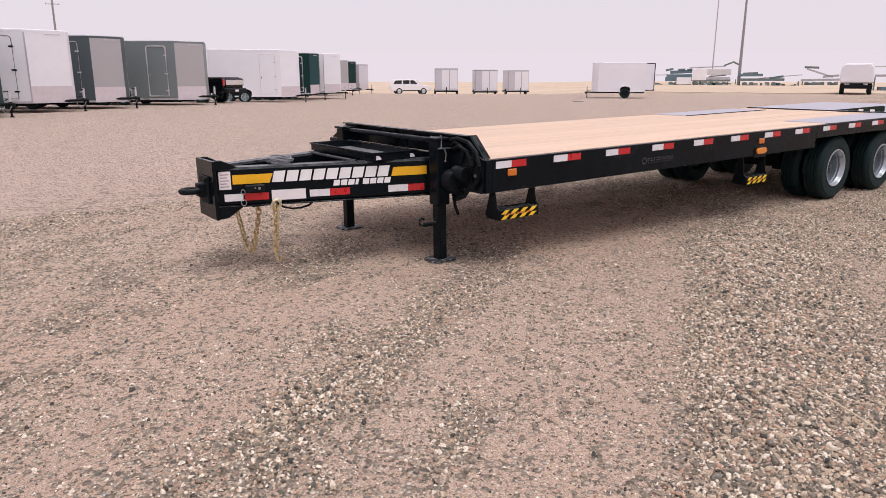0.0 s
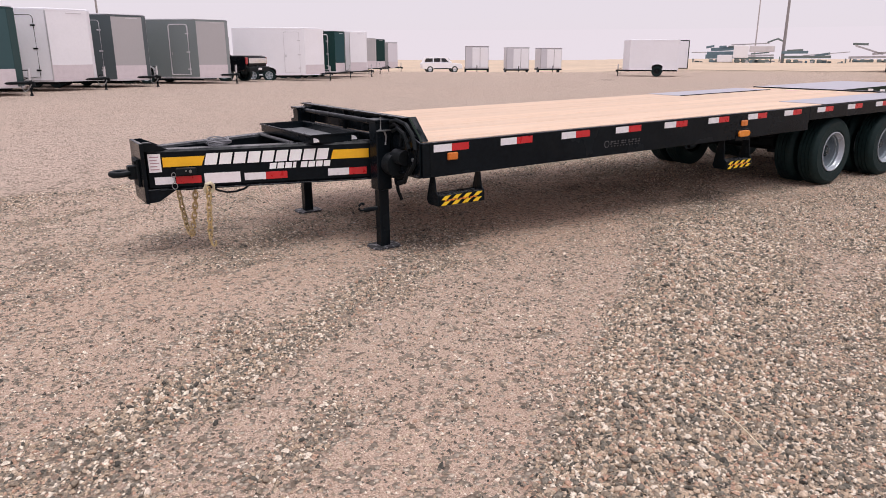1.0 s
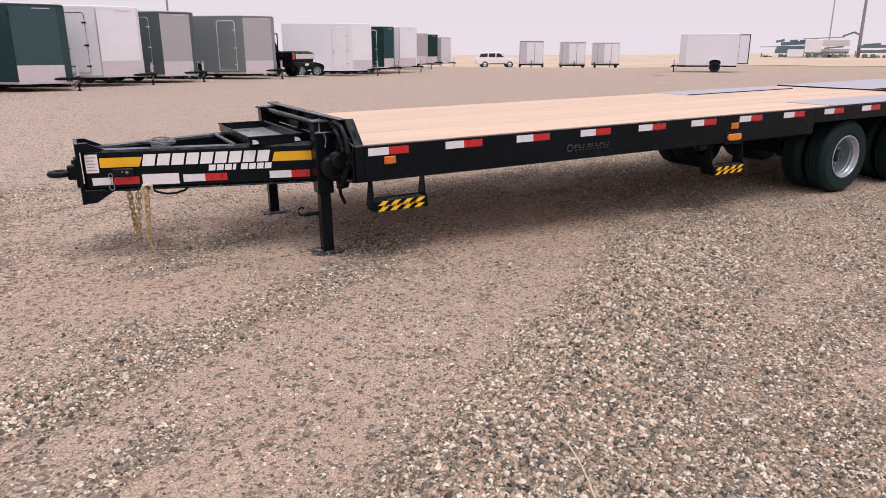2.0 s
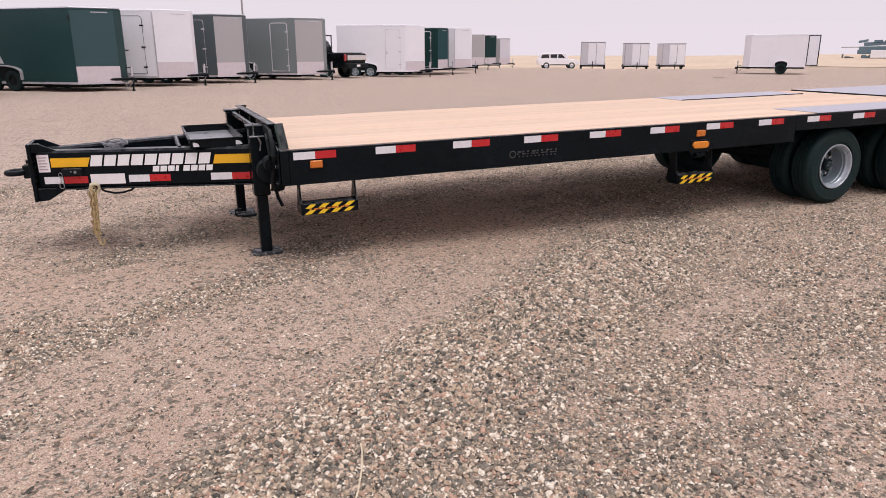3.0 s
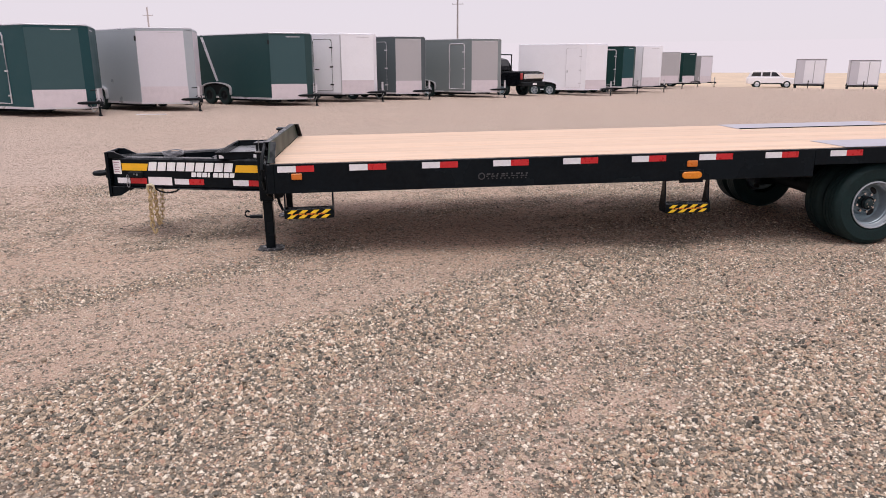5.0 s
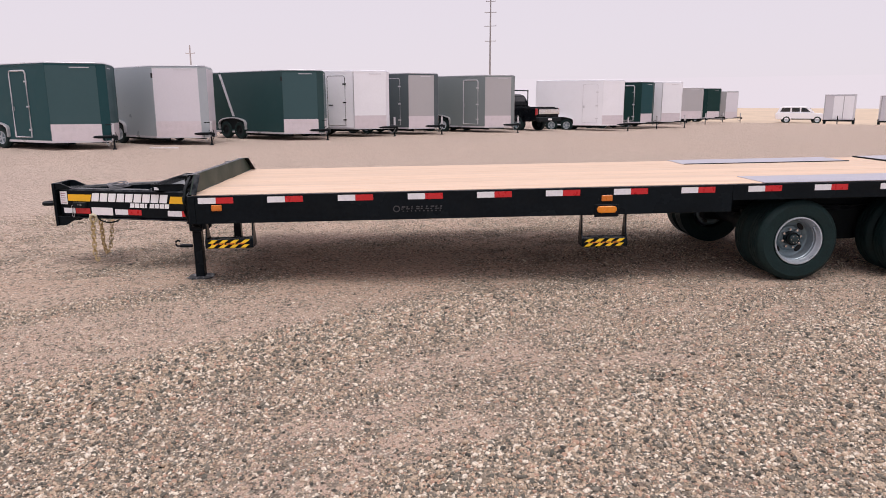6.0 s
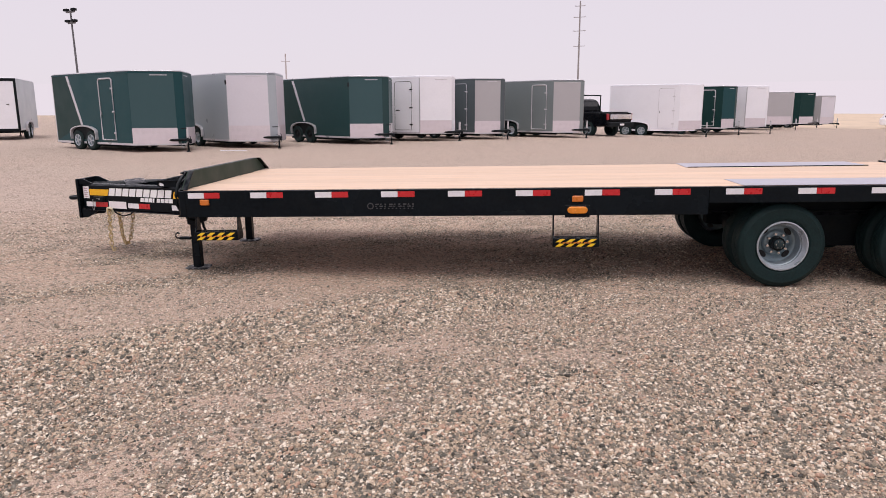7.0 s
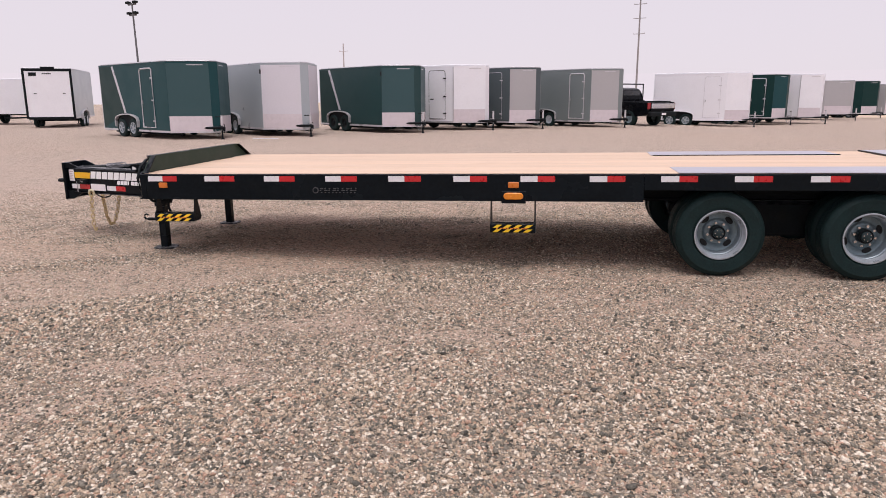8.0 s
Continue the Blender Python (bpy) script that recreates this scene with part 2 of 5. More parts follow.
def ground_material():
    """Trodden pinkish-brown dirt with gravel in it: cells for pebbles, broad noise for bare and stony patches."""
    m = bpy.data.materials.new("gravel_yard")
    m.use_nodes = True
    n, l = m.node_tree.nodes, m.node_tree.links
    bsdf = n["Principled BSDF"]
    bsdf.inputs["Roughness"].default_value = 0.95
    bsdf.inputs["Specular IOR Level"].default_value = 0.08
    co = n.new("ShaderNodeTexCoord")

    def noise_at(scale, detail, stretch=(1, 1, 1), turn=0.0):
        mp = n.new("ShaderNodeMapping")
        mp.inputs["Scale"].default_value = stretch
        mp.inputs["Rotation"].default_value = (0, 0, turn)
        l.new(co.outputs["Object"], mp.inputs["Vector"])
        t = n.new("ShaderNodeTexNoise")
        t.inputs["Scale"].default_value, t.inputs["Detail"].default_value = scale, detail
        l.new(mp.outputs[0], t.inputs["Vector"])
        return t.outputs["Fac"]

    def ranged(v, a, b, c, d):
        r = n.new("ShaderNodeMapRange")
        for key, x in (("From Min", a), ("From Max", b), ("To Min", c), ("To Max", d)):
            r.inputs[key].default_value = x
        l.new(v, r.inputs["Value"])
        return r.outputs[0]

    def mixed(f, a, b):
        x = n.new("ShaderNodeMixRGB")
        for s, v in ((0, f), (1, a), (2, b)):
            if isinstance(v, tuple):
                x.inputs[s].default_value = (*v, 1)
            else:
                l.new(v, x.inputs[s])
        return x.outputs[0]

    dirt = mixed(ranged(noise_at(1.1, 6), 0.35, 0.65, 0, 1), (0.68, 0.475, 0.357), (0.58, 0.412, 0.312))
    dirt = mixed(ranged(noise_at(0.22, 5, (1, 2.2, 1), 0.6), 0.42, 0.62, 0, 0.75), dirt, (0.65, 0.495, 0.39))
    dirt = mixed(ranged(noise_at(0.07, 4, (0.5, 2, 1), 0.25), 0.45, 0.6, 0, 0.45), dirt, (0.50, 0.39, 0.325))
    # haze and lifted shade mixed into the dirt colour towards the distance
    paleness = n.new("ShaderNodeAttribute")
    paleness.attribute_name = "haze_tint"
    dirt = mixed(ranged(paleness.outputs["Fac"], 0, 1, 0, 0.6), dirt, (0.66, 0.56, 0.51))
    grass = n.new("ShaderNodeAttribute")
    grass.attribute_name = "dry"
    tufts = n.new("ShaderNodeMath")
    tufts.operation = "MULTIPLY"
    l.new(grass.outputs["Fac"], tufts.inputs[0])
    l.new(ranged(noise_at(0.12, 5), 0.3, 0.6, 0.45, 1.0), tufts.inputs[1])
    dirt = mixed(tufts.outputs[0], dirt, (0.68, 0.535, 0.40))
    dirt = mixed(ranged(noise_at(115, 4), 0.46, 0.60, 0, 0.75), dirt, (0.29, 0.205, 0.157))
    dirt = mixed(ranged(noise_at(170, 3), 0.55, 0.64, 0, 0.8), dirt, (0.86, 0.72, 0.59))
    cells = n.new("ShaderNodeTexVoronoi")
    cells.inputs["Scale"].default_value, cells.inputs["Randomness"].default_value = 42, 1.0
    l.new(co.outputs["Object"], cells.inputs["Vector"])
    stones = n.new("ShaderNodeValToRGB")
    for k, (p, c) in enumerate([(0.0, (0.22, 0.185, 0.15)), (0.3, (0.40, 0.335, 0.26)), (0.55, (0.58, 0.46, 0.36)), (0.8, (0.38, 0.32, 0.265)), (1.0, (0.82, 0.71, 0.59))]):
        e = stones.color_ramp.elements[0] if k == 0 else stones.color_ramp.elements[1] if k == 4 else stones.color_ramp.elements.new(p)
        e.position, e.color = p, (*c, 1)
    grey = n.new("ShaderNodeSeparateColor")
    l.new(cells.outputs["Color"], grey.inputs[0])
    l.new(grey.outputs[0], stones.inputs[0])
    spread = n.new("ShaderNodeAttribute")
    spread.attribute_name = "stony"
    wobble = n.new("ShaderNodeMath")
    l.new(spread.outputs["Fac"], wobble.inputs[0])
    l.new(ranged(noise_at(3.5, 5), 0.3, 0.7, -0.25, 0.25), wobble.inputs[1])
    stony = ranged(wobble.outputs[0], 0.10, 0.8, 0.26, 0.9)
    # shade between thick stones put into the dirt colour as a near-black mix
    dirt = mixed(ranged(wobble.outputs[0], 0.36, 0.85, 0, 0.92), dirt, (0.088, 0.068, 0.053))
    pick = n.new("ShaderNodeMath")
    pick.operation = "LESS_THAN"
    l.new(grey.outputs[1], pick.inputs[0])
    l.new(stony, pick.inputs[1])
    # cell edges darkened by colour for the shade in the gaps
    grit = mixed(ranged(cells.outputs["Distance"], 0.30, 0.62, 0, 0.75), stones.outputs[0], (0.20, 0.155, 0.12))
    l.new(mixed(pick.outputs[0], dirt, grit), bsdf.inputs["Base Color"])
    height = n.new("ShaderNodeMath")
    height.operation = "MULTIPLY"
    l.new(ranged(cells.outputs["Distance"], 0.0, 0.6, 1, 0), height.inputs[0])
    l.new(pick.outputs[0], height.inputs[1])
    hsum = n.new("ShaderNodeMath")
    l.new(height.outputs[0], hsum.inputs[0])
    l.new(noise_at(60, 6), hsum.inputs[1])
    bp = n.new("ShaderNodeBump")
    bp.inputs["Strength"].default_value, bp.inputs["Distance"].default_value = 1.0, 0.02
    l.new(hsum.outputs[0], bp.inputs["Height"])
    l.new(bp.outputs[0], bsdf.inputs["Normal"])
    return m


GRAVEL, YARD = stone_material(), ground_material()
DRY_GRASS = material("dry_grass", (0.66, 0.52, 0.385), 0.9, vary=0.2, scale=0.08, fine=1.5, bump=0.3, bump_scale=3, dirt=(0.48, 0.38, 0.30), dirt_amount=0.5)


# ---- mesh helpers ----
def mesh_of(bm, mat, name):
    me = bpy.data.meshes.new(name)
    bm.normal_update()
    bm.to_mesh(me)
    bm.free()
    me.materials.append(mat)
    return me


def part(name, bm, mat, parent=None, label="", at=None, smooth=False):
    """Links a bmesh as one mesh object, under a thing or a part where one is given."""
    me = mesh_of(bm, mat, name)
    if smooth:
        me.polygons.foreach_set("use_smooth", [True] * len(me.polygons))
        me.set_sharp_from_angle(angle=radians(38))
    ob = new(name, me)
    ob.parent = parent
    if at is not None:
        ob.matrix_basis = at
    return tagged(ob, label)


def again(ob, m, parent=None):
    """The same part once more at the pose m, sharing its mesh, with the parts under it."""
    c = copy_thing(ob, m)
    if parent is not None:
        c.parent = parent
    return c


def thing(name, label, category, m=None, group="", kind=""):
    ob = new(name)
    ob.empty_display_size = 0.2
    if m is not None:
        ob.matrix_basis = m
    return tagged(ob, label, category, group, kind)


def bevelled(bm, width, segments=1):
    if width > 0:
        bmesh.ops.bevel(bm, geom=bm.edges[:], offset=width, segments=segments, profile=0.5, affect="EDGES", clamp_overlap=True)
    return bm


def box(x0, y0, z0, x1, y1, z1, bevel=0.0, bm=None):
    own = bm is None
    b = bmesh.new()
    bmesh.ops.create_cube(b, size=1.0, matrix=Matrix.Translation(((x0 + x1) / 2, (y0 + y1) / 2, (z0 + z1) / 2)) @ Matrix.Diagonal((abs(x1 - x0), abs(y1 - y0), abs(z1 - z0), 1)))
    bevelled(b, bevel)
    return b if own else joined(bm, b)


def joined(bm, other):
    me = bpy.data.meshes.new("joined")
    other.to_mesh(me)
    other.free()
    bm.from_mesh(me)
    bpy.data.meshes.remove(me)
    return bm


def prism(points, axis, a, b, bevel=0.0):
    """A flat outline drawn out along an axis: points are (u, v) in the other two axes, in x, y, z order."""
    bm = bmesh.new()

    def place(u, v, w):
        return {"x": (w, u, v), "y": (u, w, v), "z": (u, v, w)}[axis]

    lo = [bm.verts.new(place(u, v, a)) for u, v in points]
    hi = [bm.verts.new(place(u, v, b)) for u, v in points]
    k = len(points)
    bm.faces.new(lo)
    bm.faces.new(hi[::-1])
    for i in range(k):
        bm.faces.new((lo[i], hi[i], hi[(i + 1) % k], lo[(i + 1) % k]))
    bmesh.ops.recalc_face_normals(bm, faces=bm.faces)
    return bevelled(bm, bevel)


def rod(p, q, r, sides=12, r2=None):
    p, q = Vector(p), Vector(q)
    bm = bmesh.new()
    m = Matrix.Translation((p + q) / 2) @ (q - p).to_track_quat("Z", "Y").to_matrix().to_4x4()
    bmesh.ops.create_cone(bm, cap_ends=True, segments=sides, radius1=r, radius2=r if r2 is None else r2, depth=(q - p).length, matrix=m)
    return bm


def bent(points, r, sides=8):
    """A round bar or hose along a row of points."""
    bm = bmesh.new()
    pts = [Vector(p) for p in points]
    rings = []
    for i, p in enumerate(pts):
        d = (pts[min(i + 1, len(pts) - 1)] - pts[max(i - 1, 0)]).normalized()
        q = d.to_track_quat("Z", "Y")
        rings.append([bm.verts.new(p + q @ Vector((r * math.cos(2 * math.pi * k / sides), r * math.sin(2 * math.pi * k / sides), 0))) for k in range(sides)])
    for a, b in zip(rings, rings[1:]):
        for k in range(sides):
            bm.faces.new((a[k], a[(k + 1) % sides], b[(k + 1) % sides], b[k]))
    bm.faces.new(rings[0][::-1])
    bm.faces.new(rings[-1])
    bmesh.ops.recalc_face_normals(bm, faces=bm.faces)
    return bm


def lathe(profile, steps=40):
    """Turned about the y axis: profile rows of (radius, y)."""
    bm = bmesh.new()
    rings = []
    for r, y in profile:
        if r < 1e-5:
            rings.append([bm.verts.new((0, y, 0))])
        else:
            rings.append([bm.verts.new((r * math.cos(2 * math.pi * k / steps), y, r * math.sin(2 * math.pi * k / steps))) for k in range(steps)])
    for a, b in zip(rings, rings[1:]):
        for k in range(steps):
            j = (k + 1) % steps
            if len(a) == 1 and len(b) == 1:
                continue
            if len(a) == 1:
                bm.faces.new((a[0], b[j], b[k]))
            elif len(b) == 1:
                bm.faces.new((a[k], a[j], b[0]))
            else:
                bm.faces.new((a[k], a[j], b[j], b[k]))
    bmesh.ops.recalc_face_normals(bm, faces=bm.faces)
    return bm


def smoothstep(v, a, b):
    t = min(1.0, max(0.0, (v - a) / (b - a)))
    return t * t * (3 - 2 * t)


def across(x, y):
    """How far a place lies beyond the edge of the main windrow; the yard's wheel tracks all run along it."""
    return (y - 0.64 * x + 1.66) / 1.187


def lie(x, y):
    """The yard's level: flat by the flatdeck, a little higher under the row of box trailers, falling away by the far carts."""
    z = 0.22 * smoothstep(y, 6, 17) * (1 - smoothstep(x, 5, 15))
    z -= 0.55 * smoothstep(y - 0.55 * x, 14, 26) * smoothstep(0.7 * (x + y), 54, 70)
    v = across(x, y)
    ridge = 0.040 * math.exp(-((v + 0.42) / 0.30) ** 2) * (1 - smoothstep(x, 1.6, 3.2)) * smoothstep(x, -2.4, -1.2)
    ridge += 0.022 * math.exp(-((v + 2.65) / 0.35) ** 2) * smoothstep(x, 1.0, 2.2) * (1 - smoothstep(x, 5.0, 6.5))
    near = math.exp(-((x - 2) ** 2 + (y + 1) ** 2) / 160)
    return z + ridge + near * 0.006 * (math.sin(1.9 * x + 0.8 * y) + math.sin(1.3 * y - 0.7 * x + 1.0) + 0.6 * math.sin(3.7 * x - 2.9 * y))


def patchiness(x, y):
    """How stony the ground is at a place, 0 to 1: windrows of stones, thick patches and trodden bare tracks, all along one direction."""
    v, u = across(x, y), (x + 0.64 * y) / 1.187
    p = Vector((u * 0.55, v * 1.25, 3.1))
    n = noise.fractal(p * 0.8, 0.9, 2.1, 4) + 0.55 * noise.noise(p * 2.6 + Vector((7, 2, 0))) + 0.45 * noise.noise(p * 6.0 + Vector((1, 9, 4)))
    v += 0.09 * noise.noise(p * 1.8 + Vector((3, 0, 5))) + 0.06 * noise.noise(p * 5.0) + 0.20 * (1 - smoothstep(x, -0.6, 0.6))
    windrow = (1 - smoothstep(v, -0.16, 0.08)) * smoothstep(v, -1.15, -0.60) * smoothstep(x, -2.2, -1.0) * (1 - smoothstep(x, 2.4, 4.2))
    old_rows = (0.75 + 0.5 * n) * math.exp(-((v - 1.68) / 0.22) ** 2) * smoothstep(x, -3.8, -2.9) * (1 - smoothstep(x, -0.8, 0.5))
    old_rows += math.exp(-((v - 0.97) / 0.12) ** 2) * math.exp(-((x + 1.75) / 0.42) ** 2)
    track = smoothstep(v, 0.0, 0.22) * (1 - smoothstep(v, 0.85, 1.5)) * smoothstep(x, -2.8, -1.9) * (1 - smoothstep(x, 0.9, 2.3))
    second = (1 - smoothstep(v, -2.36, -2.06)) * smoothstep(v, -4.2, -3.2) * smoothstep(x, 1.2, 2.1) * (1 - smoothstep(x, 5.0, 6.5))
    scuffs = sum(math.exp(-((u - a) / 0.65) ** 2 - ((v - b) / 0.20) ** 2) for a, b in ((1.72, -1.90), (0.30, -2.16), (-0.40, -1.72), (3.30, -3.05), (1.0, -1.30)))
    near_side = 1 - smoothstep(v, -0.3, 0.15)
    return 0.27 + 0.50 * n + 0.72 * windrow + 0.55 * old_rows - 0.34 * track + 0.52 * second - 0.42 * scuffs + 0.17 * near_side * (1 - smoothstep(x, 8, 14))


# ---- ground ----
def build_ground():
    near_x = [-7 + 0.1 * i for i in range(171)]
    near_y = [-9 + 0.1 * i for i in range(141)]
    far = [8, 11, 15, 20, 26, 34, 45, 60, 85, 130, 220, 400, 800, 1600, 3000]
    mid = [23 + 3 * k for k in range(27)]
    xs = sorted([near_x[0] - f for f in far] + near_x + [near_x[-1] + f for f in far] + [near_x[-1] + k for k in (1, 2, 3.5, 5)] + [near_x[0] - k for k in (1.5, 3, 5)] + mid)
    ys = sorted([near_y[0] - f for f in far] + near_y + [near_y[-1] + f for f in far] + [near_y[-1] + k for k in (1, 2, 3, 4, 5, 6.5, 9.5, 12.5)] + mid)
    v = [(x, y, lie(x, y)) for y in ys for x in xs]
    w = len(xs)
    f = [(j * w + i, j * w + i + 1, (j + 1) * w + i + 1, (j + 1) * w + i) for j in range(len(ys) - 1) for i in range(w - 1)]
    me = bpy.data.meshes.new("ground")
    me.from_pydata(v, [], f)
    me.polygons.foreach_set("use_smooth", [True] * len(f))
    stony = me.attributes.new("stony", "FLOAT", "POINT")
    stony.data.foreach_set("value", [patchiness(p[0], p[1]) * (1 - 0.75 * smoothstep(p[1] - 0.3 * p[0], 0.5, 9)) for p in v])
    # rises with distance, for the haze tint in the ground colour
    haze_tint = me.attributes.new("haze_tint", "FLOAT", "POINT")
    haze_tint.data.foreach_set("value", [smoothstep(p[1] - 0.3 * p[0], -0.6, 8) for p in v])
    dry = me.attributes.new("dry", "FLOAT", "POINT")
    dry.data.foreach_set("value", [smoothstep(math.hypot(p[0], p[1]), 48, 74) * smoothstep(p[0] + p[1], 20, 50) for p in v])
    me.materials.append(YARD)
    tagged(new("ground", me), "brown gravel yard with bare and stony patches, tinted paler with haze far out", "ground", kind="structure")


build_ground()


def build_field():
    """Dry stubble beyond the yard, with an uneven near edge."""
    rng = random.Random(4)
    bm = bmesh.new()
    inner, outer = [], []
    for k in range(121):
        a = radians(-20 + 130 * k / 120)
        d = 70 + 2.5 * math.sin(9 * a) + rng.uniform(-1.2, 1.2)
        inner.append(bm.verts.new((d * math.cos(a), d * math.sin(a), lie(d * math.cos(a), d * math.sin(a)) + 0.03)))
        outer.append(bm.verts.new((900 * math.cos(a), 900 * math.sin(a), 0.5)))
    for k in range(120):
        bm.faces.new((inner[k], outer[k], outer[k + 1], inner[k + 1]))
    tagged(part("field", bm, DRY_GRASS), "hazy field of dry tan grass beyond the yard", "field", kind="structure")


build_field()


def build_backdrop():
    """A glowing sky-coloured ring that stands in for the snowy haze where the distance ends."""
    m = bpy.data.materials.new("haze_glow")
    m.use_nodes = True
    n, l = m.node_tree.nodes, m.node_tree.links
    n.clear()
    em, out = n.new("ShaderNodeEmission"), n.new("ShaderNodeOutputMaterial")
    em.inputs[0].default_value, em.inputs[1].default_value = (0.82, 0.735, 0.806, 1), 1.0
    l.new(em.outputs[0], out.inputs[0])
    bm = bmesh.new()
    lo, hi = [], []
    for k in range(97):
        a = 2 * math.pi * k / 96
        lo.append(bm.verts.new((230 * math.cos(a), 230 * math.sin(a), -1)))
        hi.append(bm.verts.new((230 * math.cos(a), 230 * math.sin(a), 9)))
    for k in range(96):
        bm.faces.new((lo[k], hi[k], hi[k + 1], lo[k + 1]))
    tagged(part("backdrop", bm, m), "glowing pale pinkish ring standing in for falling snow haze", "haze", kind="structure")


build_backdrop()


# ---- the flatdeck trailer ----
CY = 1.235  # its middle line


def decal(name, points, mat, parent, label="", y=0.0, deep=0.003):
    """A sheet stuck on a face that looks towards -y: points are (x, z)."""
    return part(name, prism(points, "y", y - deep, y + 0.001), mat, parent, label)


def slab(x0, z0, x1, z1, slant=0.0):
    return [(x0, z0), (x1, z0), (x1 + slant, z1), (x0 + slant, z1)]


def build_wheel(parent):
    """One road wheel whose outer face looks towards -y; its middle is the origin."""
    tread = []
    for k in range(4):
        y = 0.040 + k * 0.042
        tread += [(0.378, y), (0.378, y + 0.034), (0.369, y + 0.036), (0.369, y + 0.040)]
    tyre_rows = [(0.212, 0.022), (0.230, 0.004), (0.236, 0.010), (0.242, 0.003), (0.285, -0.004), (0.325, 0.001), (0.332, -0.001), (0.339, 0.004), (0.362, 0.018), (0.372, 0.032)]
    tyre_rows += tread[:-2] + [(0.372, 0.196), (0.362, 0.208), (0.335, 0.222), (0.29, 0.226), (0.235, 0.22), (0.212, 0.20)]
    wheel = part("wheel", lathe(tyre_rows, 56), RUBBER, parent, "dark treaded tyre on a grey steel rim", smooth=True)
    part("rim", lathe([(0.213, 0.030), (0.223, 0.012), (0.222, 0.001), (0.212, 0.000), (0.206, 0.010), (0.203, 0.022), (0.194, 0.045), (0.190, 0.050)], 56), RIM, wheel, "grey painted steel rim", smooth=True)
    part("rim_barrel", lathe([(0.190, 0.050), (0.189, 0.074), (0.183, 0.080), (0.182, 0.112), (0.186, 0.117), (0.184, 0.140), (0.178, 0.184)], 56), BARREL, wheel, "duller stepped rim barrel", smooth=True)
    disc = part("wheel_disc", lathe([(0.180, 0.178), (0.168, 0.187), (0.140, 0.188), (0.122, 0.183), (0.112, 0.166), (0.102, 0.160), (0.070, 0.160), (0.0, 0.160)], 56), DISC, wheel, "dull dark grey dished wheel disc", smooth=True)
    # solid dark ovals stand in for the shade inside the vent openings
    hole = bmesh.new()
    bmesh.ops.create_uvsphere(hole, u_segments=14, v_segments=8, radius=1.0, matrix=Matrix.Diagonal((0.042, 0.009, 0.024, 1)))
    first = None
    for k in range(4):
        a = radians(-46 + 90 * k)
        m = pose(0.146 * math.cos(a), 0.1845, 0.146 * math.sin(a), 0, 90 - math.degrees(a), 0)
        if first is None:
            first = part("vent_hole", hole, DARK_HOLE, wheel, "dark oval standing in for a vent opening", at=m, smooth=True)
        else:
            again(first, m)
    part("hub", lathe([(0.066, 0.162), (0.062, 0.115), (0.048, 0.105), (0.044, 0.078), (0.028, 0.070), (0.0, 0.068)], 28), HUB, wheel, "dark hub with a round cap", smooth=True)
    first = None
    for k in range(8):
        a = radians(45 * k + 12)
        m = pose(0.088 * math.cos(a), 0.0, 0.088 * math.sin(a))
        if first is None:
            first = part("lug_nut", rod((0, 0.162, 0), (0, 0.122, 0), 0.012, 6), CHROME, wheel, "bright steel lug nut", at=m)
        else:
            again(first, m)
    first = None
    for k in range(6):
        a = radians(60 * k)
        m = pose(0.032 * math.cos(a), 0.0, 0.032 * math.sin(a))
        if first is None:
            first = part("cap_bolt", rod((0, 0.082, 0), (0, 0.063, 0), 0.005, 6), CHROME, wheel, at=m)
        else:
            again(first, m)
    return wheel


def build_chain(name, points, parent):
    """Oval links along a hanging line, each turned a quarter against the last."""
    pts = [Vector(p) for p in points]
    bm = bmesh.new()
    step, turn = 0.042, 0
    where, total = 0.0, sum((b - a).length for a, b in zip(pts, pts[1:]))
    while where < total:
        rest, i = where, 0
        while i < len(pts) - 2 and rest > (pts[i + 1] - pts[i]).length:
            rest -= (pts[i + 1] - pts[i]).length
            i += 1
        d = (pts[i + 1] - pts[i]).normalized()
        m = Matrix.Translation(pts[i] + d * rest) @ d.to_track_quat("Z", "Y").to_matrix().to_4x4() @ pose(0, 0, 0, 0, 0, 90 * turn + 20)
        loop = []
        for k in range(12):
            a = 2 * math.pi * k / 12
            loop.append((0.0175 * math.cos(a), 0, 0.015 * math.sin(a) + (0.015 if math.sin(a) > 0 else -0.015)))
        rings = []
        for k in range(12):
            c, nx = Vector(loop[k]), (Vector(loop[(k + 1) % 12]) - Vector(loop[k - 1])).normalized()
            side = nx.cross(Vector((0, 1, 0)))
            rings.append([bm.verts.new(m @ (c + 0.0066 * (math.cos(b) * side + math.sin(b) * Vector((0, 1, 0))))) for b in (0.8, 2.37, 3.94, 5.5)])
        for k in range(12):
            a, b = rings[k], rings[(k + 1) % 12]
            for j in range(4):
                bm.faces.new((a[j], a[(j + 1) % 4], b[(j + 1) % 4], b[j]))
        where, turn = where + step, turn + 1
    bmesh.ops.recalc_face_normals(bm, faces=bm.faces)
    return part(name, bm, CHAIN, parent, "hanging yellow-zinc safety chain")


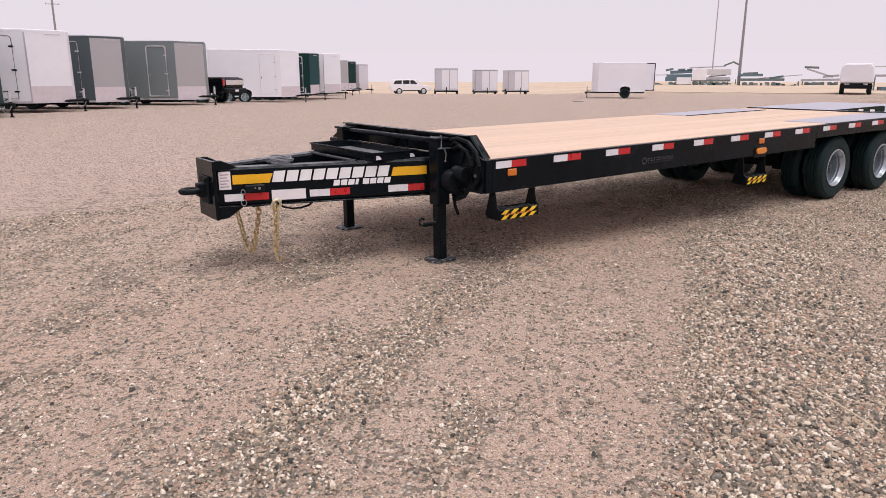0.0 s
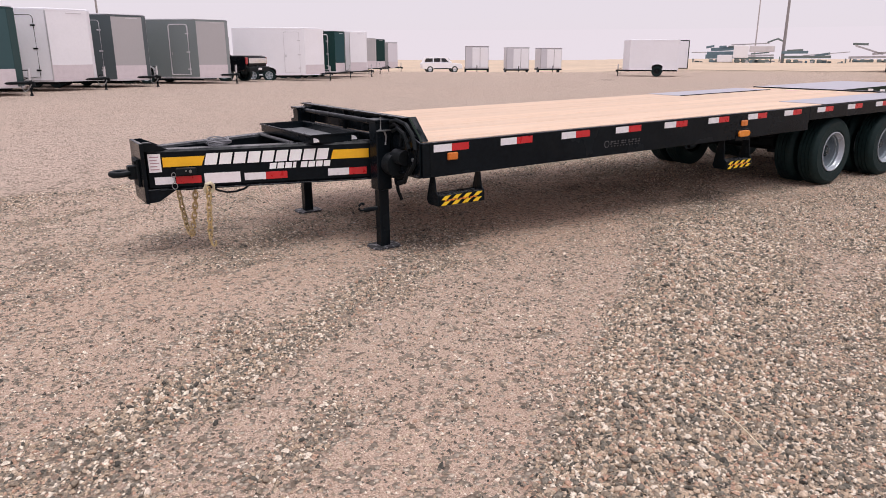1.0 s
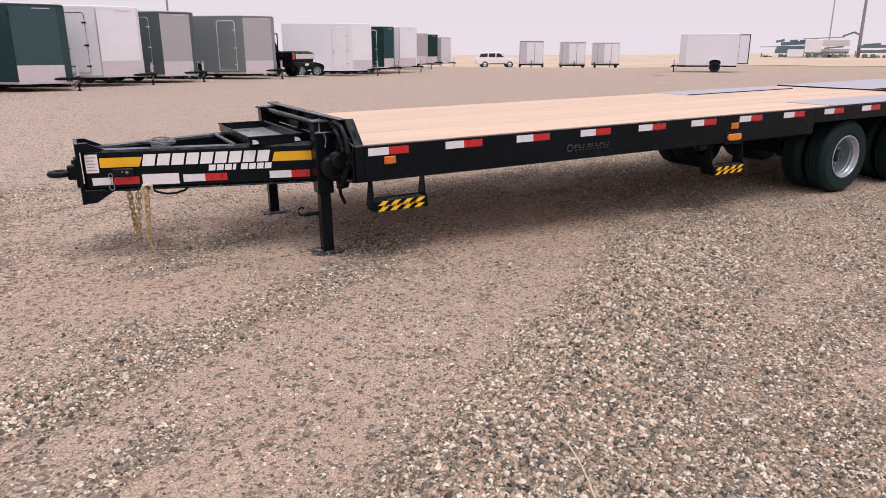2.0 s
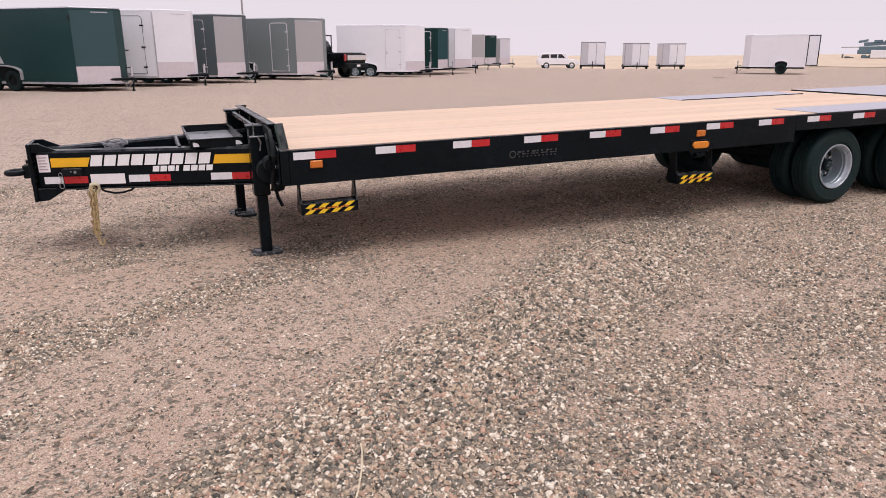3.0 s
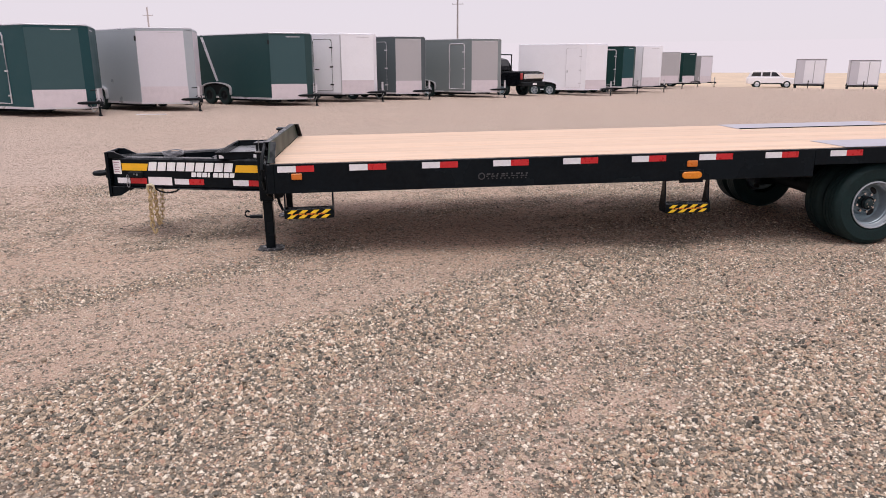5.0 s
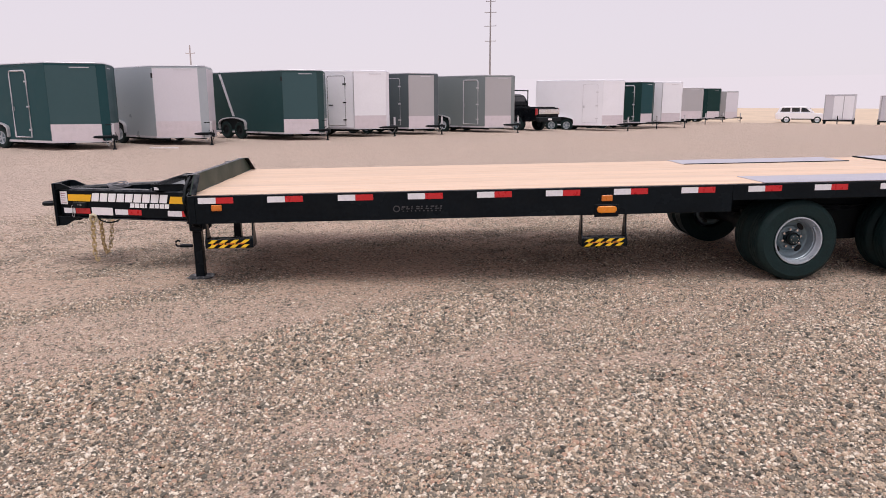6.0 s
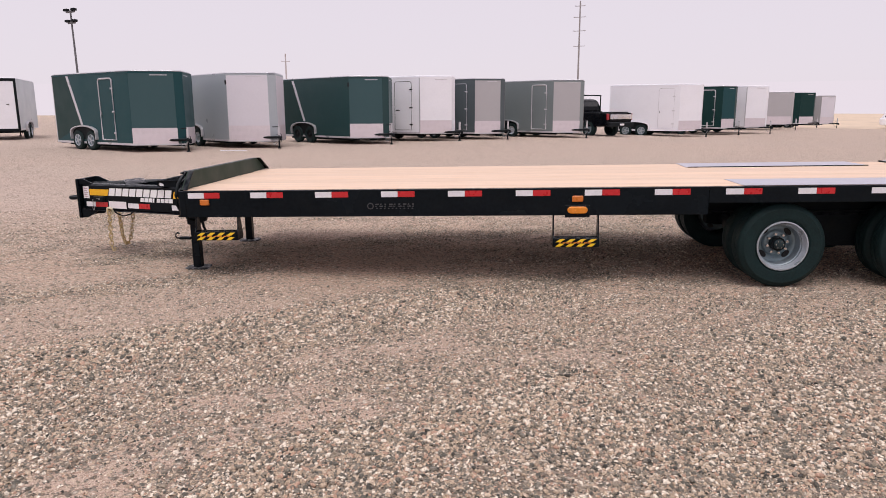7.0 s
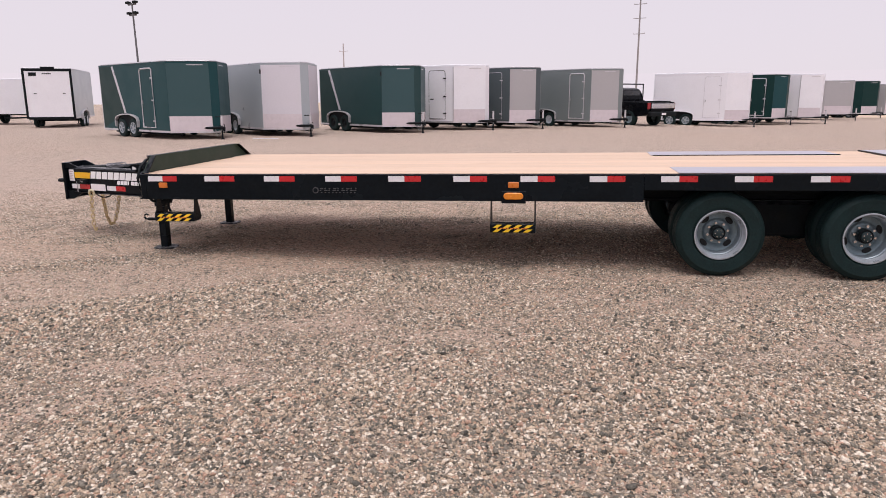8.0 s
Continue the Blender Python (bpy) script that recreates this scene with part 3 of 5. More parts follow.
def build_step(parent, x0, x1, z0, z1):
    """A hanging side step: two blade arms, a folded tread and its hazard stripes."""
    for x in (x0, x1 - 0.012):
        part("step_arm", prism([(0.05, 0.60), (0.10, 0.60), (0.155, z0 + 0.03), (0.13, z0), (0.0, z0), (0.0, z1), (0.03, z1 + 0.03)], "x", x, x + 0.012, 0.002), BLACK, parent)
    tread = part("step_tread", joined(box(x0 + 0.012, -0.004, z0, x1 - 0.012, 0.006, z1, 0.001), box(x0 + 0.012, 0.006, z1 - 0.012, x1 - 0.012, 0.14, z1 - 0.002)), BLACK, parent, "black step tread with yellow hazard stripes")
    h, w = z1 - z0, x1 - x0 - 0.024
    for row, (lo, hi) in enumerate(((0.05, 0.41), (0.59, 0.95))):
        for k in range(4):
            u = x0 + 0.02 + (k + 0.06 * row) * w / 4.15
            decal("hazard_stripe", [(u, z0 + lo * h), (u + 0.046, z0 + lo * h), (u + 0.084, z0 + hi * h), (u + 0.038, z0 + hi * h)], HAZARD, tread, y=-0.004)
    for k in range(9):
        u = x0 + 0.055 + k * (w - 0.10) / 9
        decal("print_bar", slab(u, z0 + 0.44 * h, u + (0.026 if k % 3 else 0.017), z0 + 0.56 * h, 0.002), ORANGE_PRINT, tread, y=-0.004)


def build_leg(parent, y):
    """A square drop leg with its outer tube, cap, gear housing and foot."""
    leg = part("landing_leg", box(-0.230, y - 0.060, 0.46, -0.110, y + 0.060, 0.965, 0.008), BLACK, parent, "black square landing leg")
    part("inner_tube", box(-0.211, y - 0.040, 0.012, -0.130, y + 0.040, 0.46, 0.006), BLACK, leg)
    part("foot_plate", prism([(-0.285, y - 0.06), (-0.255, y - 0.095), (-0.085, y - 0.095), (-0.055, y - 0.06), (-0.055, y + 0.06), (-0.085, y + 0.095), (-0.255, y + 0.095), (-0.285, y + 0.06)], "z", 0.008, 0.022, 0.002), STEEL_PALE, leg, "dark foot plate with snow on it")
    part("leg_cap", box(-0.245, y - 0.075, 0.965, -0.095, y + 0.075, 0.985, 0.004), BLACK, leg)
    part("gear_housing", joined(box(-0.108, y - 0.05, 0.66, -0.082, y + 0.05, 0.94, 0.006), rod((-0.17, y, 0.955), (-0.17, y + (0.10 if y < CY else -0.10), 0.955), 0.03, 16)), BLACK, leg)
    return leg


def build_flatdeck():
    t = thing("flatdeck_trailer", "long black flatdeck trailer with fresh wooden deck, parked on gravel", "trailer", pose(0, 0, 0, 0, -0.81, 0))

    # tongue: two beams that meet at the front plate
    turn = math.degrees(math.atan2(-0.319, 0.948))
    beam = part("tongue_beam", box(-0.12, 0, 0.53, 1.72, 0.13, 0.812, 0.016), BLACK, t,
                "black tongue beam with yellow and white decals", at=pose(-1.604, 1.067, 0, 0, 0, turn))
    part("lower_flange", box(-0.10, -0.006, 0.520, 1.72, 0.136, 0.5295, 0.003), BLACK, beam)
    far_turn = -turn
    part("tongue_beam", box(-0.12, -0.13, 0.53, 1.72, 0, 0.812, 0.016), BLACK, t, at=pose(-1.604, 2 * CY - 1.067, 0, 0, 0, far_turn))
    sticker = decal("serial_sticker", slab(-0.095, 0.655, -0.011, 0.786), PAPER, beam, "white paper sticker with faint print")
    for k in range(5):
        decal("print_line", slab(-0.085, 0.672 + 0.022 * k, -0.025 - 0.012 * (k % 2), 0.679 + 0.022 * k), INK, sticker, y=-0.003, deep=0.001)
    decal("yellow_stripe", [(0.0, 0.690), (0.262, 0.690), (0.288, 0.758), (0.0, 0.758)], YELLOW, beam, "yellow vinyl stripe")
    decal("yellow_stripe", [(1.186, 0.690), (1.473, 0.690), (1.473, 0.758), (1.205, 0.758)], YELLOW, beam, "yellow vinyl stripe")
    # the maker's mark as plain slanted blocks
    w, lean = 0.0840, 0.020
    for k in range(9):
        u = 0.280 + k * 0.0992
        decal("mark_block", slab(u, 0.692, u + w, 0.774, lean), WHITE_VINYL, beam, "white slanted mark shape")
    for k in range(8):
        u = 0.732 + k * 0.0565
        decal("mark_block", slab(u, 0.640, u + (0.047 if k != 3 else 0.022), 0.682, 0.008), WHITE_VINYL, beam, "small white mark shape")
    for a, b, m in ((-0.065, 0.071, WHITE_TAPE), (0.078, 0.251, RED_TAPE), (0.552, 0.704, WHITE_TAPE), (0.704, 0.859, RED_TAPE), (1.160, 1.318, WHITE_TAPE), (1.318, 1.452, RED_TAPE)):
        decal("reflective_tape", slab(a, 0.566, b, 0.619), m, beam, "red reflective tape" if m is RED_TAPE else "silver-white reflective tape")
    plate = decal("white_label", slab(0.272, 0.556, 0.523, 0.632), PAPER, beam, "large white label")
    for k in range(4):
        decal("print_line", slab(0.285, 0.566 + 0.016 * k, 0.50 - 0.02 * (k % 3), 0.571 + 0.016 * k), PAPER, plate, y=-0.003, deep=0.001)
    latch = part("latch_box", box(0.085, -0.045, 0.630, 0.225, 0.0, 0.682, 0.006), BLACK_MATT, beam, "black latch box with bright bolts")
    part("bolt", rod((0.185, -0.05, 0.658), (0.185, -0.03, 0.658), 0.011, 8), STEEL, latch)
    part("bolt", rod((0.155, -0.05, 0.662), (0.155, -0.03, 0.662), 0.006, 8), STEEL, latch)
    for z, r in ((0.634, 0.018), (0.556, 0.023)):
        part("clip_ring", bent([(0.068 + 0.8 * r * math.cos(a), -0.03 - 0.2 * r * math.cos(a), z + r * math.sin(a)) for a in [2 * math.pi * k / 18 for k in range(19)]], 0.003, 6), STEEL, beam, "bright wire clip ring")
    part("clip_wire", rod((0.068, -0.03, 0.616), (0.066, -0.032, 0.579), 0.003, 6), STEEL, beam)

    # front plate, its gussets and the towing eye
    front = part("front_plate", box(-1.748, CY - 0.185, 0.440, -1.722, CY + 0.185, 0.868, 0.004), BLACK, t, "tall black front plate")
    for s in (-1, 1):
        y = CY + s * 0.155
        part("gusset", prism([(-1.722, 0.868), (-1.665, 0.865), (-1.54, 0.805), (-1.722, 0.805)], "y", y - 0.008, y + 0.008, 0.002), BLACK, front)
        part("gusset", prism([(-1.722, 0.440), (-1.655, 0.443), (-1.50, 0.535), (-1.722, 0.535)], "y", y - 0.008, y + 0.008, 0.002), BLACK, front)
        part("top_flange", box(-1.722, y - 0.008 if s > 0 else y - 0.002, 0.860, -1.665, y + 0.03 if s < 0 else y + 0.002, 0.869, 0.002), BLACK, front)
    eye = part("pintle_eye", bent([(-1.865 + 0.060 * math.cos(a), CY + 0.060 * math.sin(a), 0.648) for a in [2 * math.pi * k / 24 for k in range(25)]], 0.021, 10), BLACK_MATT, t, "forged black pintle eye", smooth=True)
    part("shank", joined(box(-1.815, CY - 0.04, 0.60, -1.748, CY + 0.04, 0.70, 0.008), joined(box(-1.765, CY - 0.09, 0.55, -1.748, CY + 0.09, 0.75, 0.004), rod((-1.78, CY - 0.06, 0.73), (-1.748, CY - 0.06, 0.73), 0.016, 6))), BLACK_MATT, eye)

    # chains below the tongue
    part("chain_anchor", joined(box(-1.47, 1.06, 0.505, -1.10, 1.33, 0.535, 0.006), box(-1.44, 1.335, 0.505, -1.33, 1.64, 0.5285, 0.004)), BLACK, t)
    build_chain("safety_chain", [(-1.335, 0.945, 0.51), (-1.345, 0.95, 0.35), (-1.355, 0.955, 0.145)], t)
    build_chain("safety_chain", [(-1.368, 1.195, 0.52), (-1.375, 1.215, 0.38), (-1.395, 1.27, 0.20), (-1.40, 1.325, 0.105), (-1.40, 1.39, 0.095), (-1.405, 1.46, 0.16), (-1.41, 1.55, 0.34), (-1.415, 1.61, 0.52)], t)
    part("chain_hook", bent([(-1.355, 0.955, 0.15), (-1.35, 0.955, 0.11), (-1.335, 0.955, 0.085), (-1.318, 0.955, 0.10), (-1.318, 0.955, 0.13)], 0.009, 8), CHAIN, t, "yellow-zinc chain hook")
    part("chain_shackle", bent([(-1.352, 0.960, 0.495), (-1.362, 0.952, 0.525), (-1.350, 0.942, 0.558), (-1.322, 0.938, 0.566), (-1.300, 0.944, 0.548), (-1.298, 0.952, 0.515), (-1.312, 0.960, 0.495)], 0.013, 8), ZINC_PALE, t, "pale zinc shackle", smooth=True)
    part("wiring", bent([(-1.31, 0.985, 0.53), (-1.26, 0.97, 0.497), (-1.20, 0.955, 0.480), (-1.14, 0.935, 0.482), (-1.08, 0.92, 0.498), (-1.04, 0.905, 0.53)], 0.008, 8), BLACK_MATT, t, "black looped wiring")
    coil = []
    for k in range(61):
        a = 2 * math.pi * k / 15
        coil.append((-1.16 + 0.085 * math.cos(a) + 0.012 * math.sin(a * 0.7), CY - 0.02 + 0.12 * math.sin(a), 0.812 + 0.0025 * k / 6 + 0.014 * math.sin(a * 1.3)))
    part("coiled_cable", bent(coil, 0.0055, 6), CABLE, t, "loose coil of grey breakaway cable")
    part("brace", box(-1.22, 0.98, 0.74, -1.10, 1.49, 0.80, 0.006), BLACK, t)

    # tool tray, on top of the beams
    tray = bmesh.new()
    for a in ((-0.63, 0.69, 0.814, -0.25, 1.77, 0.820), (-0.63, 0.69, 0.820, -0.622, 1.77, 0.872), (-0.258, 0.69, 0.820, -0.25, 1.77, 0.872), (-0.622, 0.69, 0.820, -0.258, 0.698, 0.872), (-0.622, 1.762, 0.820, -0.258, 1.77, 0.872)):
        box(*a, bm=tray)
    tool_tray = part("tool_tray", tray, BLACK, t, "open black steel tray")
    part("tray_floor", box(-0.62, 0.70, 0.8202, -0.26, 1.76, 0.8225), TRAY_FLOOR, tool_tray, "pale wet steel tray floor")
    part("tray_lip", bent([(-0.636, 0.684, 0.874), (-0.244, 0.684, 0.874), (-0.244, 1.776, 0.874), (-0.636, 1.776, 0.874), (-0.636, 0.684, 0.874)], 0.006, 6), BLACK, tool_tray)
    for x in (-0.61, -0.30):
        decal("corner_decal", [(x, 0.822), (x + 0.045, 0.822), (x + 0.042, 0.836), (x + 0.03, 0.848), (x + 0.01, 0.854), (x, 0.854)], LEVER, tool_tray, "small white quarter-round decal", y=0.690)
    part("cross_tube", rod((-0.70, 0.84, 0.80), (-0.70, 1.64, 0.80), 0.02, 14), BLACK, t)

    # landing legs with their shaft and handles
    near_leg = build_leg(t, 0.478)
    build_leg(t, 1.985)
    part("cross_shaft", rod((-0.17, 0.56, 0.955), (-0.17, 1.90, 0.955), 0.021, 16), BLACK, t, "black cross shaft between the legs", smooth=True)
    part("pin_handle", joined(rod((-0.225, 0.46, 0.318), (-0.335, 0.46, 0.318), 0.017, 10), bent([(-0.335, 0.46, 0.318), (-0.365, 0.46, 0.318), (-0.378, 0.46, 0.335), (-0.376, 0.46, 0.358), (-0.355, 0.46, 0.372), (-0.335, 0.46, 0.362)], 0.009, 8)), BLACK, near_leg, "black spring pin with a hooked end")
    part("crank_arm", bent([(-0.10, 0.43, 0.60), (-0.075, 0.42, 0.54), (-0.06, 0.42, 0.44), (-0.03, 0.42, 0.37)], 0.013, 8), BLACK, near_leg)
    part("hose", bent([(-0.12, 0.40, 0.93), (-0.13, 0.33, 0.955), (-0.11, 0.27, 0.93), (-0.115, 0.25, 0.86), (-0.12, 0.27, 0.80)], 0.012, 8), BLACK_MATT, t, "black looped hose")
    part("air_canister", rod((-0.115, 0.20, 0.72), (-0.115, 0.34, 0.72), 0.055, 16), BLACK_MATT, t, smooth=True)
    part("hose", bent([(-0.13, 0.36, 0.72), (-0.15, 0.39, 0.66), (-0.14, 0.40, 0.58), (-0.09, 0.36, 0.55), (-0.05, 0.28, 0.60)], 0.010, 8), BLACK_MATT, t, "black looped hose")
    part("hose", bent([(-0.12, 0.15, 0.78), (-0.14, 0.12, 0.84), (-0.12, 0.10, 0.89), (-0.08, 0.10, 0.88)], 0.010, 8), BLACK_MATT, t, "black looped hose")
    part("crank_handle", bent([(-0.20, 0.405, 1.005), (-0.20, 0.405, 0.915), (-0.235, 0.40, 0.905), (-0.10, 0.40, 0.905)], 0.006, 8), STEEL, near_leg, "bare steel crank handle")
    part("latch_rod", bent([(-0.17, 0.408, 0.90), (-0.155, 0.405, 0.86), (-0.165, 0.405, 0.80)], 0.007, 8), STEEL, near_leg, "short steel latch rod")
    part("hose", bent([(-0.12, 0.40, 0.965), (-0.125, 0.30, 0.985), (-0.12, 0.18, 0.965), (-0.125, 0.08, 0.90), (-0.13, 0.03, 0.80), (-0.13, 0.05, 0.70), (-0.13, 0.12, 0.62)], 0.015, 8), BLACK_MATT, t, "black looped hose", smooth=True)
    part("hose", bent([(-0.115, 0.38, 0.90), (-0.13, 0.28, 0.93), (-0.14, 0.17, 0.90), (-0.14, 0.10, 0.80), (-0.13, 0.12, 0.66), (-0.12, 0.22, 0.55), (-0.11, 0.33, 0.52)], 0.014, 8), BLACK_MATT, t, "black looped hose", smooth=True)
    part("gear_cover", rod((-0.125, 0.30, 0.66), (-0.125, 0.40, 0.66), 0.085, 20), BLACK_MATT, t, "round black gear cover", smooth=True)
    part("side_bracket", prism([(0.42, 0.60), (0.42, 0.86), (0.16, 0.90), (0.02, 0.845), (0.02, 0.60)], "x", -0.105, -0.092, 0.003), BLACK, t)
    part("drop_bracket", prism([(-0.10, 0.60), (0.02, 0.60), (-0.02, 0.50), (-0.09, 0.49)], "y", 0.36, 0.42, 0.004), BLACK, t)
    part("bolt", rod((-0.108, 0.10, 0.72), (-0.118, 0.10, 0.72), 0.014, 8), STEEL, t, "bright bolt head")

    # deck frame
    part("front_channel", joined(box(-0.09, 0.0, 0.597, -0.03, 2 * CY, 0.843, 0.004), box(-0.12, 0.02, 0.597, -0.09, 2 * CY - 0.02, 0.612)), BLACK, t)
    head = part("headboard", prism([(0.035, 0.850), (2.43, 0.850), (2.11, 1.010), (0.20, 1.010)], "x", -0.078, -0.066, 0.002), OLIVE_STEEL, t, "low steel headboard with slanted ends")
    part("outer_face", prism([(0.040, 0.852), (2.425, 0.852), (2.108, 1.000), (0.203, 1.000)], "x", -0.083, -0.0785), BLACK, head, "black outer face")
    part("top_fold", box(-0.125, 0.20, 1.000, -0.078, 2.11, 1.010, 0.002), BLACK, head)
    for y0, y1 in ((0.035, 0.20), (2.43, 2.11)):
        part("end_fold", prism([(y0, 0.850), (y1, 1.010), (y1 + (0.012 if y1 > y0 else -0.012), 1.010), (y0 + (0.014 if y1 > y0 else -0.014), 0.850)], "x", -0.066, -0.02), BLACK, head)
    for y in (0.55, 1.235, 1.9):
        part("rib", box(-0.108, y - 0.02, 0.845, -0.0835, y + 0.02, 1.000, 0.003), BLACK, head)
    for s, y in ((-1, 0.0), (1, 2 * CY)):
        rail = part("side_rail", joined(joined(box(-0.03, y, 0.597, 4.72, y - s * 0.012, 0.843, 0.003), box(-0.03, y - s * 0.012, 0.597, 4.72, y - s * 0.07, 0.608)),
                                        joined(box(4.722, y, 0.700, 9.9, y - s * 0.012, 0.843, 0.003), joined(box(4.722, y - s * 0.012, 0.700, 9.9, y - s * 0.07, 0.711), box(-0.03, y - s * 0.012, 0.832, 9.9, y - s * 0.045, 0.843)))), BLACK, t, "black steel side rail")
        if s > 0:
            continue
        for k in range(13):
            a = 0.0 if k == 0 else 0.594 + 0.6095 * (k - 1)
            b = a + (0.302 if k == 0 else 0.307)
            mid = a + 0.152
            decal("reflective_tape", slab(a, 0.774, mid, 0.826), WHITE_TAPE, rail, "silver-white reflective tape")
            decal("reflective_tape", slab(mid + 0.001, 0.774, b, 0.826), RED_TAPE, rail, "red reflective tape")
        part("marker_lamp", box(0.112, -0.016, 0.710, 0.200, 0.001, 0.763, 0.006), AMBER_DULL, rail, "small amber marker lamp")
        part("marker_lamp", box(3.531, -0.016, 0.719, 3.628, 0.001, 0.774, 0.006), AMBER_DULL, rail, "small amber marker lamp")
        pill = [(3.520 + 0.031 * math.cos(a), 0.6465 + 0.031 * math.sin(a)) for a in [math.pi / 2 + math.pi * k / 8 for k in range(9)]]
        pill += [(3.638 + 0.031 * math.cos(a), 0.6465 + 0.031 * math.sin(a)) for a in [-math.pi / 2 + math.pi * k / 8 for k in range(9)]]
        part("side_lamp", prism(pill, "y", -0.028, -0.004, 0.006), AMBER, rail, "long amber side lamp")
        part("lamp_bracket", box(3.47, -0.006, 0.578, 3.69, 0.001, 0.69, 0.003), BLACK, rail)
        decal("rail_mark", [(1.712 + 0.030 * math.cos(a), 0.692 + 0.030 * math.sin(a)) for a in [2 * math.pi * k / 20 for k in range(20)]], FADED_LOGO, rail, "faded grey round mark")
        decal("mark_slot", [(1.712 + 0.021 * math.cos(a), 0.692 + 0.021 * math.sin(a)) for a in [2 * math.pi * k / 20 for k in range(20)]], BLACK, rail, y=-0.003, deep=0.001)
        for k in range(9):
            u = 1.752 + 0.0425 * k
            decal("rail_mark", slab(u, 0.686, u + (0.033 if k % 2 else 0.016), 0.694, 0.002), FADED_LOGO, rail, "faded grey mark shape")
            decal("rail_mark", slab(u + 0.004, 0.702, u + (0.018 if k % 3 else 0.035), 0.714, 0.003), FADED_LOGO, rail, "faded grey mark shape")
        for k in range(10):
            u = 1.765 + 0.036 * k
            decal("rail_mark", slab(u, 0.666, u + 0.012, 0.675), FADED_LOGO, rail, "faded grey mark shape")

    # running gear below the deck
    for y in (0.70, 1.77):
        part("main_beam", joined(box(-0.03, y - 0.004, 0.53, 9.9, y + 0.004, 0.80), joined(box(-0.03, y - 0.065, 0.52, 9.9, y + 0.065, 0.532), box(-0.03, y - 0.065, 0.798, 9.9, y + 0.065, 0.808))), BLACK_MATT, t)
        part("suspension_beam", prism([(5.2, 0.24), (5.75, 0.19), (6.26, 0.19), (6.8, 0.24), (6.8, 0.34), (6.3, 0.50), (5.7, 0.50), (5.2, 0.34)], "y", y - 0.075, y + 0.045, 0.01), BLACK_MATT, t)
        part("spring_hanger", box(5.15, y - 0.05, 0.36, 7.25, y + 0.05, 0.52, 0.02), BLACK_MATT, t)
    cross = part("crossmember", box(-0.02, 0.072, 0.735, 0.04, 2 * CY - 0.072, 0.806), BLACK_MATT, t, at=pose(0.25, 0, 0))
    for k in range(1, 16):
        again(cross, pose(0.25 + 0.61 * k, 0, 0))
    wheel = None
    for x in (5.395, 6.615):
        z = 0.378 - 0.0142 * x
        part("axle", rod((x, 0.14, z), (x, 2 * CY - 0.14, z), 0.062, 18), BLACK_MATT, t, smooth=True)
        part("brake_chamber", rod((x - 0.22, 0.60, z + 0.08), (x - 0.22, 0.78, z + 0.08), 0.085, 16), BLACK_MATT, t, smooth=True)
        for y, rz in ((0.045, 0), (0.325, 0), (2 * CY - 0.045, 180), (2 * CY - 0.325, 180)):
            m = pose(x, y, z, 0, 17 * (y > 1) + 23 * (x > 6), rz)
            if wheel is None:
                wheel = build_wheel(t)
                wheel.matrix_basis = m
            else:
                again(wheel, m)
    part("mud_guard", box(4.74, 0.08, 0.700, 7.40, 0.62, 0.711, 0.003), BLACK_MATT, t)

    # steps
    build_step(t, 0.030, 0.445, 0.378, 0.456)
    build_step(t, 3.366, 3.779, 0.308, 0.385)

    # planks, tread plates and the folded ramps
    gaps = {6: 0.007, 12: 0.007}
    y, pitch = 0.048, 0.1399
    rng = random.Random(11)
    for k in range(17):
        a = y + k * pitch
        b = a + pitch - gaps.get(k + 1, 0.0025) - 0.001
        dz = rng.uniform(-0.0015, 0.0015)
        part("plank", box(-0.064, a, 0.812, 7.365 + rng.uniform(-0.004, 0.004), b, 0.848 + dz, 0.002), WOOD, t)
    part("tread_plate", prism([(5.01, 0.006), (7.362, 0.006), (7.362, 0.545), (5.01, 0.545)], "z", 0.8498, 0.8535), PLATE, t, "grey steel tread plate over the wheels")
    part("tread_plate", prism([(5.01, 1.925), (7.0, 1.925), (7.0, 2.464), (5.03, 2.464)], "z", 0.8498, 0.8535), PLATE, t, "grey steel tread plate over the wheels")
    part("plate_edge", box(5.03, 1.915, 0.846, 7.0, 1.924, 0.857), BLACK, t)
    ramp = part("folded_ramp", box(7.40, 0.03, 0.846, 9.85, 2.44, 0.862, 0.004), PLATE, t, "grey loading ramp folded flat")
    part("ramp_edge", box(7.370, 0.03, 0.846, 7.398, 2.44, 0.864, 0.003), BLACK, ramp)
    part("ramp_side", box(7.40, 0.018, 0.846, 9.85, 0.029, 0.866, 0.003), BLACK, ramp)
    for x in (8.3, 8.9):
        part("hinge", rod((x, -0.01, 0.875), (x + 0.14, -0.01, 0.875), 0.022, 12), RIM, ramp)
    part("ramp_lip", prism([(0.42, 0.8665), (1.08, 0.8665), (1.05, 0.872), (0.46, 0.948), (0.42, 0.944)], "x", 7.385, 7.425, 0.004), OLIVE_STEEL, ramp, "dark sloping lip on the ramp's front edge")
    for y in (0.56, 0.71):
        part("latch", box(7.366, y - 0.03, 0.866, 7.384, y + 0.03, 0.894, 0.004), WHITE_VINYL, ramp, "small white latch block")
    part("tail_panel", box(9.86, 0.0, 0.50, 9.92, 2 * CY, 0.84, 0.006), BLACK, t)
    return t


build_flatdeck()


